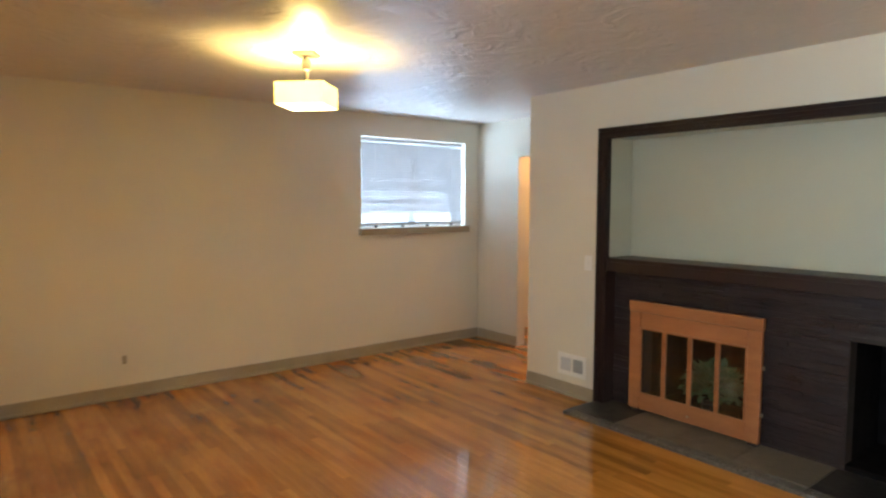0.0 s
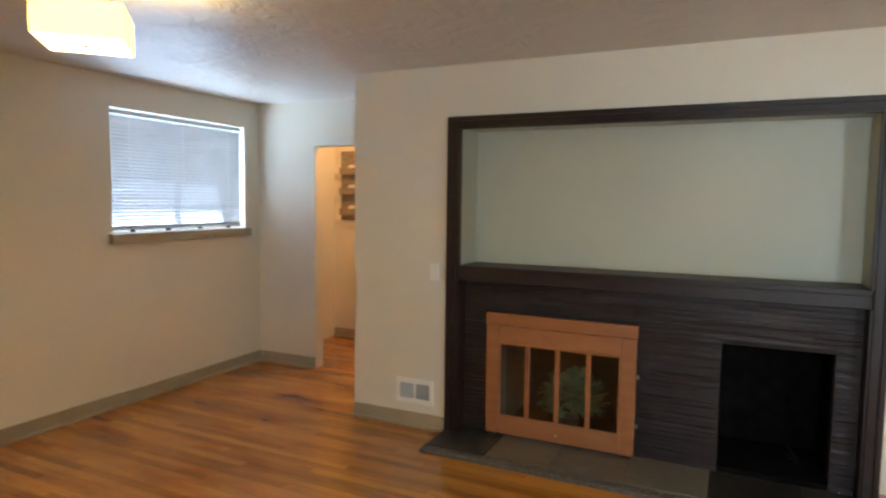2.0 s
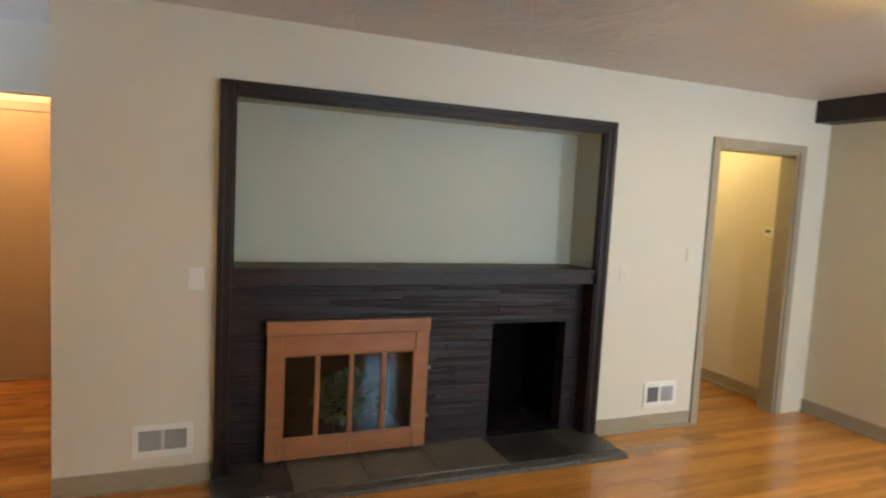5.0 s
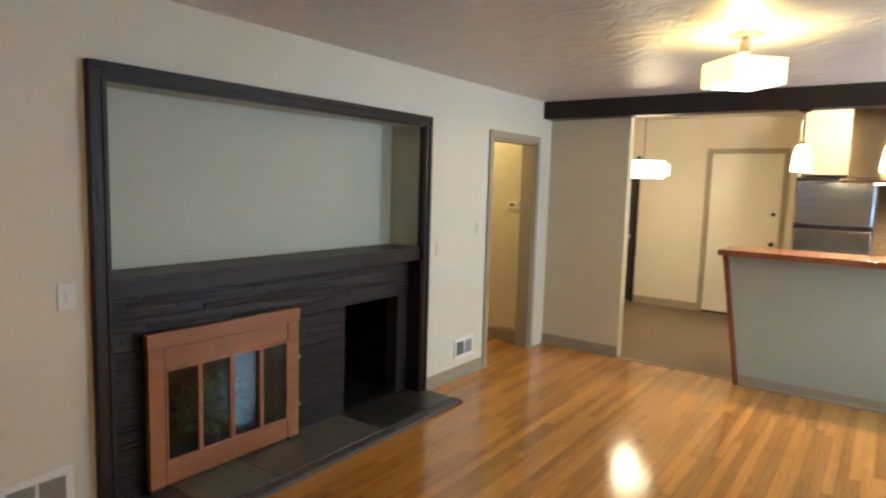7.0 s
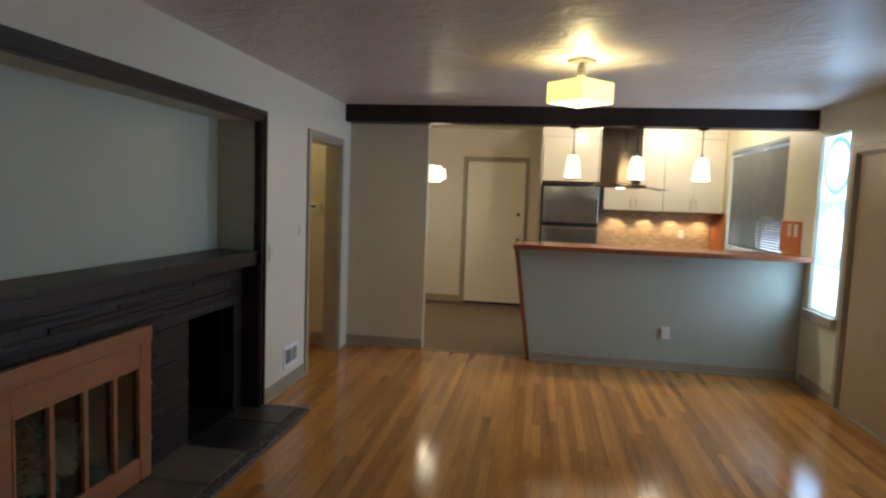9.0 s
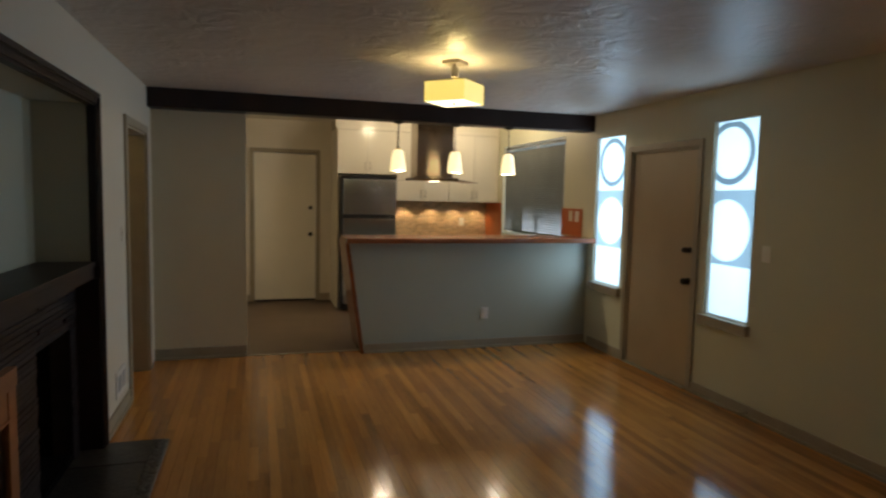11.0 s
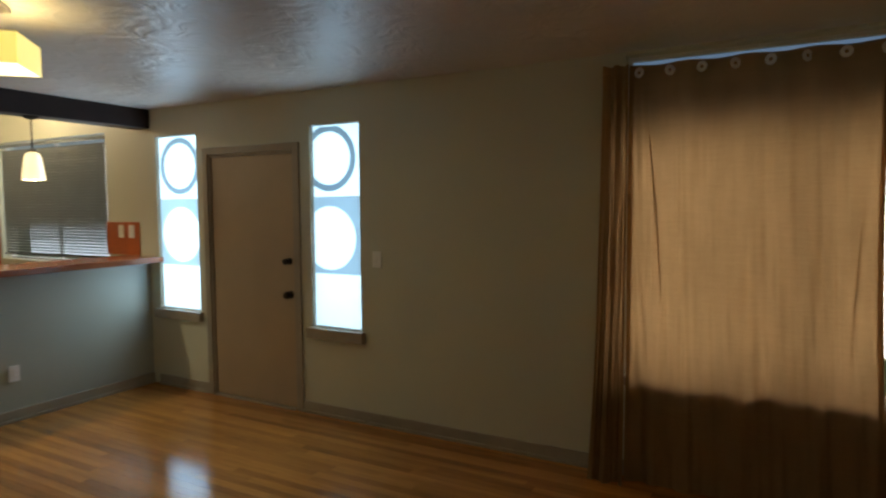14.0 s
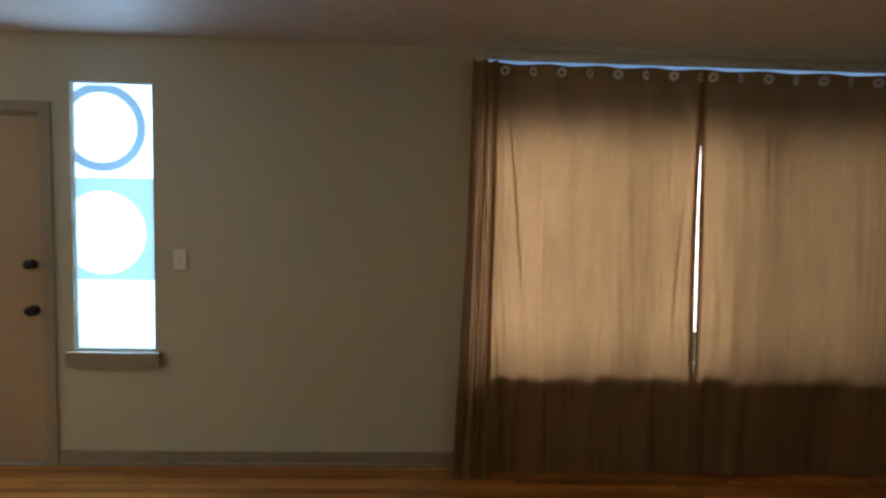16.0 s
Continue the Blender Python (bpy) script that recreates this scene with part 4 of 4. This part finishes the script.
def ceiling_lamp(x, y, watts, z0):
    """A square shade, turned by half a right angle, on a short stem: open above, a diffuser below."""
    ob = thing("ceiling_lamp", "lit square fabric shade lamp on a nickel stem", "ceiling lamp", (x, y, H), "ceiling lamps in the living room")
    turn = Matrix.Translation((x, y, 0)) @ Matrix.Rotation(radians(45), 4, "Z")
    w, z1 = 0.144, z0 + 0.128

    def put(nm, bm, m, label="", smooth=False):
        bmesh.ops.transform(bm, matrix=turn, verts=bm.verts)
        return part(nm, bm, m, ob, label, smooth)

    put("ceiling_plate", box(bmx(), -0.065, 0.065, -0.065, 0.065, H - 0.022, H, 0.004), NICKEL, "square brushed nickel plate")
    bm = bmx()
    tube(bm, (0, 0, z1 - 0.036), (0, 0, H - 0.02), 0.012, n=14)
    lathe(bm, [(0.012, 0.02), (0.026, 0.02), (0.026, -0.04), (0.012, -0.045)], (0, 0, 2.40), 16)
    put("stem", bm, NICKEL, smooth=True)
    for sx, sy, lx, ly in ((w, 0, 0.002, w), (-w, 0, 0.002, w), (0, w, w, 0.002), (0, -w, w, 0.002)):
        put("shade_panel", box(bmx(), sx - lx, sx + lx, sy - ly, sy + ly, z0, z1), SHADE, "glowing cream fabric panel")
    put("diffuser", box(bmx(), -w + 0.004, w - 0.004, -w + 0.004, w - 0.004, z0 + 0.002, z0 + 0.006), DIFFUSE, "glowing white diffuser")
    for sx in (-1, 1):
        put("spider_arm", tube(bmx(), (sx * 0.012, 0, z1 - 0.014), (sx * (w - 0.003), 0, z1 - 0.004), 0.003, n=8), NICKEL)
    put("finial", lathe(bmx(), [(0, -0.012), (0.009, -0.009), (0.011, 0.0), (0, 0.002)], (0, 0, z0), 12), NICKEL, smooth=True)
    lamp("ceiling_bulb", "POINT", (x, y, z0 + 0.068), watts, (1.0, 0.74, 0.28), 0.035)


DIFFUSE = glow("lit_diffuser", (1.0, 0.86, 0.58), 7.0)
ceiling_lamp(2.190, 4.770, 47, 2.142)
ceiling_lamp(2.205, 1.940, 21, 2.190)

# ---- bar between living room and kitchen ----
bm = bmx()
v = [bm.verts.new(p) for p in ((0, -0.093, 0), (2.445, -0.093, 0), (2.60, -0.093, 1.108), (0, -0.093, 1.108), (0, -0.22, 0), (2.445, -0.22, 0), (2.60, -0.22, 1.108), (0, -0.22, 1.108))]
for f in ((0, 1, 2, 3), (5, 4, 7, 6), (0, 4, 5, 1), (1, 5, 6, 2), (2, 6, 7, 3), (0, 3, 7, 4)):
    bm.faces.new([v[i] for i in f])
solid("wall_bar", bm, BARPAINT, "grey painted half wall carrying the bar top, its end leaning out", "half wall", "structure")
baseboard("baseboard_bar", "y", -0.093, 1, 0.0, 2.44, 0.09)
bm = bmx()
v = [bm.verts.new(p) for p in ((2.447, -0.07, 0), (2.485, -0.07, 0), (2.642, -0.07, 1.108), (2.603, -0.07, 1.108), (2.447, -0.62, 0), (2.485, -0.62, 0), (2.642, -0.62, 1.108), (2.603, -0.62, 1.108))]
for f in ((0, 1, 2, 3), (5, 4, 7, 6), (0, 4, 5, 1), (1, 5, 6, 2), (2, 6, 7, 3), (0, 3, 7, 4)):
    bm.faces.new([v[i] for i in f])
bmesh.ops.bevel(bm, geom=bm.edges[:], offset=0.004, segments=2, affect="EDGES")
bar = thing("bar_counter", "red-brown varnished wooden bar top with a slanting end panel", "bar counter", (1.3, -0.15, 0))
part("end_panel", bm, REDWOOD, bar)
bm = bmx()
box(bm, 0.005, 2.648, -0.42, 0.10, 1.110, 1.158, 0.006)
part("bar_slab", bm, REDWOOD, bar)
stove = thing("kitchen_counter", "kitchen counter behind the bar with a dark top", "counter", (1.2, -0.55, 0))
part("base_cabinet", box(bmx(), 0.01, 2.44, -0.86, -0.225, 0.0, 0.875, 0.003), CABWHITE, stove)
part("worktop", box(bmx(), 0.01, 2.44, -0.88, -0.225, 0.877, 0.91, 0.004), BLACK, stove)

# ---- kitchen ----


def pendant(x):
    ob = thing("pendant_lamp", "lit opal glass pendant lamp under the beam", "pendant lamp", (x, -0.11, 2.295), "pendant lamps over the bar")
    y = -0.11
    part("canopy", lathe(bmx(), [(0, 0), (0.055, 0), (0.055, -0.008), (0.03, -0.022), (0, -0.024)], (x, y, 2.2945), 20), BRONZE, ob, "dark bronze canopy", True)
    part("cord", tube(bmx(), (x, y, 2.04), (x, y, 2.275), 0.005, n=8), BRONZE, ob, smooth=True)
    part("socket", tube(bmx(), (x, y, 1.995), (x, y, 2.05), 0.020, 0.014, 14), NICKEL, ob, smooth=True)
    part("shade", lathe(bmx(), [(0.020, 2.022), (0.036, 2.018), (0.047, 2.007), (0.054, 1.988), (0.062, 1.945), (0.070, 1.885), (0.076, 1.830), (0.077, 1.812), (0.070, 1.812), (0.057, 1.92), (0.040, 2.000)], (x, y, 0), 24), PENDANTGLOW, ob, "glowing white opal glass shade", True)
    lamp("pendant_bulb", "POINT", (x, y, 1.86), 35, BULB, 0.03)


for x in (2.125, 1.538, 0.955):
    pendant(x)

hood = thing("range_hood", "stainless steel island range hood with a curved glass canopy", "range hood", (1.60, -0.62, 1.74))
part("chimney", box(bmx(), 1.43, 1.83, -0.80, -0.50, 1.775, HK, 0.004), STEEL, hood)
part("motor_box", box(bmx(), 1.38, 1.88, -0.84, -0.46, 1.736, 1.77, 0.006), STEEL, hood)
bm = bmx()
rows_ = []
for i in range(25):
    u = i / 24 * 2 - 1
    rows_.append([bm.verts.new((1.615 + 0.445 * u, yy, 1.760 - 0.040 * u * u)) for yy in (-0.92, -0.40)])
for p, q in zip(rows_, rows_[1:]):
    bm.faces.new((p[0], q[0], q[1], p[1]))
bmesh.ops.solidify(bm, geom=bm.faces[:], thickness=0.007)
part("canopy", bm, STEEL, hood, "thin curved steel canopy", True)
for y in (-0.70, -0.54):
    part("hood_lamp", lathe(bmx(), [(0, -0.004), (0.03, -0.004), (0.034, 0.0)], (1.61, y, 1.7315), 16), PUCKGLOW, hood, "glowing hood lamp", True)
lamp("hood_bulb", "SPOT", (1.61, -0.62, 1.715), 40, BULB, 0.04, aim=(1.61, -0.62, 0), spread=120)

fridge = thing("refrigerator", "black-sided refrigerator with stainless steel doors", "refrigerator", (2.03, -2.6, 0))
part("body", box(bmx(), 1.660, 2.398, -3.14, -2.35, 0.02, 1.80, 0.006), BLACK, fridge)
part("freezer_door", box(bmx(), 1.663, 2.378, -2.345, -2.285, 1.305, 1.778, 0.012), FRIDGESTEEL, fridge, "brushed steel freezer door")
part("fridge_door", box(bmx(), 1.663, 2.378, -2.345, -2.285, 0.10, 1.255, 0.012), FRIDGESTEEL, fridge, "brushed steel refrigerator door")
part("top_cap", box(bmx(), 1.663, 2.395, -2.35, -2.29, 1.780, 1.812, 0.006), BLACK, fridge)
part("grip_strip", box(bmx(), 1.665, 2.376, -2.34, -2.275, 1.258, 1.302, 0.006), BLACK, fridge, "black grip strip")
for x in (1.72, 2.32):
    part("foot", tube(bmx(), (x, -2.44, 0), (x, -2.44, 0.03), 0.02, n=12), BLACK, fridge)


def cabinet(name, label, x0, x1, y0, y1, z0, z1, doors, handle_low=True):
    ob = thing(name, label, "cabinet", ((x0 + x1) / 2, y0, z0), "kitchen cabinets")
    part("body", box(bmx(), x0, x1, y0, y1 - 0.02, z0, z1), CABWHITE, ob)
    w = (x1 - x0) / doors
    for i in range(doors):
        a = x0 + w * i
        d = part("cabinet_door", box(bmx(), a + 0.002, a + w - 0.002, y1 - 0.019, y1, z0 + 0.002, z1 - 0.002, 0.002), CABWHITE, ob)
        hx = a + (w - 0.035 if i % 2 == 0 else 0.035)
        hz0, hz1 = (z0 + 0.04, z0 + 0.17) if handle_low else (z1 - 0.17, z1 - 0.04)
        bm = bmx()
        tube(bm, (hx, y1 + 0.024, hz0), (hx, y1 + 0.024, hz1), 0.005, n=10)
        for z in (hz0 + 0.015, hz1 - 0.015):
            tube(bm, (hx, y1, z), (hx, y1 + 0.024, z), 0.004, n=8)
        part("handle", bm, NICKEL, d, "slim brushed nickel bar handle", True)
    return ob


cabinet("upper_cabinet", "glossy cream cabinet above the refrigerator", 1.56, 2.398, YK, -2.75, 1.855, H - 0.002, 2)
cabinet("upper_cabinet", "glossy cream wall cabinet with two doors", 0.78, 1.555, YK, -2.75, 1.490, H - 0.002, 2)
cabinet("upper_cabinet", "glossy cream corner wall cabinet with two doors", 0.005, 0.775, YK, -2.75, 1.490, H - 0.002, 2)
cabinet("base_cabinet", "glossy cream base cabinet with two doors", 0.84, 1.66, YK, -2.55, 0.09, 0.875, 2, False)
cabinet("base_cabinet", "glossy cream base cabinet with two doors", 0.005, 0.835, YK, -2.55, 0.09, 0.875, 2, False)
bm = bmx()
box(bm, 0.005, 1.66, YK, -2.53, 0.878, 0.915, 0.004)
solid("worktop", bm, BLACK, "dark kitchen worktop along the back wall", "worktop")
bm = bmx()
box(bm, 0.002, 2.425, YK, -2.775, H - 0.0015, HK - 0.001)
box(bm, 0.002, 2.425, -2.775, -2.74, H - 0.0015, H + 0.040, 0.006)
solid("trim_cabinet_crown", bm, CABWHITE, "cream filler and crown moulding above the wall cabinets", "crown moulding", "structure")
bm = bmx()
box(bm, 2.405, 2.425, YK, -2.55, 0.0, H, 0.002)
solid("fridge_side_panel", bm, CREAM, "tall cream panel beside the refrigerator", "panel")
# mosaic splashback: thin strips of stone
MOSAIC = mat("stone_mosaic", (0.58, 0.41, 0.25), 0.4, vary=0.15, scale=14, fine=90, bump=0.3, rand=0.32, island=True)
back = thing("splashback", "beige stone mosaic splashback", "splashback", (0.8, YK, 0.92), kind="structure")
random.seed(9)
bm = bmx()
z = 0.918
while z < 1.485:
    x = 0.005
    while x < 1.655:
        w = random.uniform(0.03, 0.09)
        x1 = min(x + w, 1.655)
        box(bm, x + 0.001, x1 - 0.001, YK, YK + random.uniform(0.006, 0.011), z, min(z + 0.018, 1.488))
        x = x1
    z += 0.020
tagged(part("mosaic_strips", bm, MOSAIC, back), kind="stuff")
for y0, y1 in ((YK + 0.012, -2.60), (-0.70, -0.22)):
    bm = bmx()
    box(bm, 0.0, 0.010, y0, y1, 0.92 if y0 < -1 else 1.159, 1.465 if y0 > -1 else 1.488, 0.002)
    solid("orange_splash_panel", bm, ORANGE, "burnt orange tile panel on the kitchen wall", "wall panel", group="orange panels")
plate("wall_outlet", (0.010, -0.32, 1.378), "x", 1, 0.075, 0.118, "white power outlet on the orange panel", False, "power outlet")
plate("wall_outlet", (0.010, -0.47, 1.378), "x", 1, 0.075, 0.118, "cream switch plate on the orange panel", True, "light switch", CREAM)
plate("wall_outlet", (0.41, YK + 0.010, 1.175), "y", 1, 0.075, 0.118, "white power outlet on the mosaic splashback", False, "power outlet")
for x in (1.33, 0.93, 0.55, 0.19):
    ob = thing("puck_light", "small lit puck lamp under the wall cabinet", "cabinet lamp", (x, YK + 0.15, 1.485), "puck lamps under the cabinets")
    part("housing", lathe(bmx(), [(0, 0), (0.034, 0), (0.034, -0.014), (0.026, -0.016)], (x, YK + 0.15, 1.4885), 18), NICKEL, ob, smooth=True)
    part("lens", lathe(bmx(), [(0, -0.013), (0.026, -0.013)], (x, YK + 0.15, 1.4885), 18), PUCKGLOW, ob, "glowing lens")
    lamp("puck_bulb", "SPOT", (x, YK + 0.15, 1.470), 24, (1.0, 0.74, 0.36), 0.012, aim=(x, YK + 0.10, 0.9), spread=104)

# Unseen fittings: first assumed from a bright wall patch, others added to wash cabinets.
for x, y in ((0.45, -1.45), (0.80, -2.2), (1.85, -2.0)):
    ob = thing("assumed_downlight", "unseen recessed downlight added to light the kitchen wall and cabinets", "downlight", (x, y, HK), "kitchen downlights")
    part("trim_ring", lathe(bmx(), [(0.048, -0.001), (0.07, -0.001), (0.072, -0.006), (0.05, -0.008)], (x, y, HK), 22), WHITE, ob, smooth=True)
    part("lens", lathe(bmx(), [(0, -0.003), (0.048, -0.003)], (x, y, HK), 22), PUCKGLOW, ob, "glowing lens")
    lamp("assumed_downlight_bulb", "POINT", (x, y, HK - 0.07), 33, (1.0, 0.79, 0.49), 0.04)

drum = thing("dining_pendant", "lit two-tiered drum shade pendant in the dining nook", "pendant lamp", (3.87, -1.6, 1.86))
part("shade", lathe(bmx(), [(0, 1.955), (0.235, 1.955), (0.235, 1.918), (0.285, 1.918), (0.285, 1.80), (0.235, 1.80), (0.235, 1.765), (0, 1.765)], (3.87, -1.6, 0), 36), DRUMGLOW, drum, "glowing pale drum shade", True)
part("cord", tube(bmx(), (3.87, -1.6, 1.955), (3.87, -1.6, HK - 0.02), 0.004, n=8), BRONZE, drum)
part("canopy", lathe(bmx(), [(0, 0), (0.06, 0), (0.055, -0.02), (0, -0.024)], (3.87, -1.6, HK - 0.0005), 20), BRONZE, drum, smooth=True)
lamp("dining_bulb", "POINT", (3.87, -1.6, 1.70), 16, (1.0, 0.78, 0.46), 0.12)
ddoor = thing("door_nook", "very dark painted door in the dining nook", "door", (4.72, YK, 0), kind="structure")
part("door_slab", box(bmx(), 4.50, 4.95, YK + 0.0005, YK + 0.02, 0.01, 2.05, 0.003), BLACK, ddoor)
part("door_frame", box(bmx(), 4.45, 4.50, YK + 0.0005, YK + 0.026, 0.0, 2.10, 0.003), BRONZE, ddoor)
knob("door_knob", (4.56, YK + 0.02, 0.95), "y", 1, ddoor, 0.026, NICKEL)

# ---- floor boards ----
random.seed(17)
bm = bmx()
box(bm, 0.0, 1.0, 0.0, 1.0, -0.010, 0.0)
for v in bm.verts:
    if v.co.z > -0.001:
        v.co.x = 0.004 if v.co.x < 0.5 else 0.996
plank = mesh_of("plank", bm, FLOOROAK)
PW = 0.0585
verts, faces = [], []
singles = 0


def lay(x, w, y0, y1, single):
    global singles
    y = y0 - random.uniform(0, 0.9)
    while y < y1:
        ln = random.uniform(0.45, 1.7)
        a, b = max(y, y0), min(y + ln, y1)
        y += ln
        if b - a < 0.02:
            continue
        if single and singles < 300:
            ob = new("plank", plank)
            ob.matrix_world = Matrix.LocRotScale((x + 0.0003, a + 0.0003, 0), None, (w - 0.0006, b - a - 0.0006, 1))
            ob.parent = floor
            singles += 1
        else:
            k = len(verts)
            for z, e in ((-0.010, 0.0003), (0.0, 0.0005)):
                verts.extend([(x + e, a + e, z), (x + w - e, a + e, z), (x + w - e, b - e, z), (x + e, b - e, z)])
            faces.extend([(k + 4, k + 5, k + 6, k + 7)] + [(k + i, k + (i + 1) % 4, k + 4 + (i + 1) % 4, k + 4 + i) for i in range(4)])


x = 0.0
while x < 6.5:
    w = min(PW, 6.5 - x)
    if x < XF:
        w = min(PW, XF - x)
        lay(x, w, YP + 0.022, YN, 0.9 < x < 4.3)
    elif x < XF + 0.14:
        w = min(PW, XF + 0.14 - x)
        lay(x, w, 0.118, 0.887, False)
        lay(x, w, 5.016, YN, False)
    else:
        lay(x, w, 5.016, YN, False)
        if x < 6.1:
            lay(x, w, -0.08, 1.10, False)
    x += w
me = bpy.data.meshes.new("boards")
me.from_pydata(verts, [], faces)
me.materials.append(FLOORREST)
ob = new("boards", me)
ob.parent = floor
tagged(ob, "honey-coloured oak boards", kind="stuff")
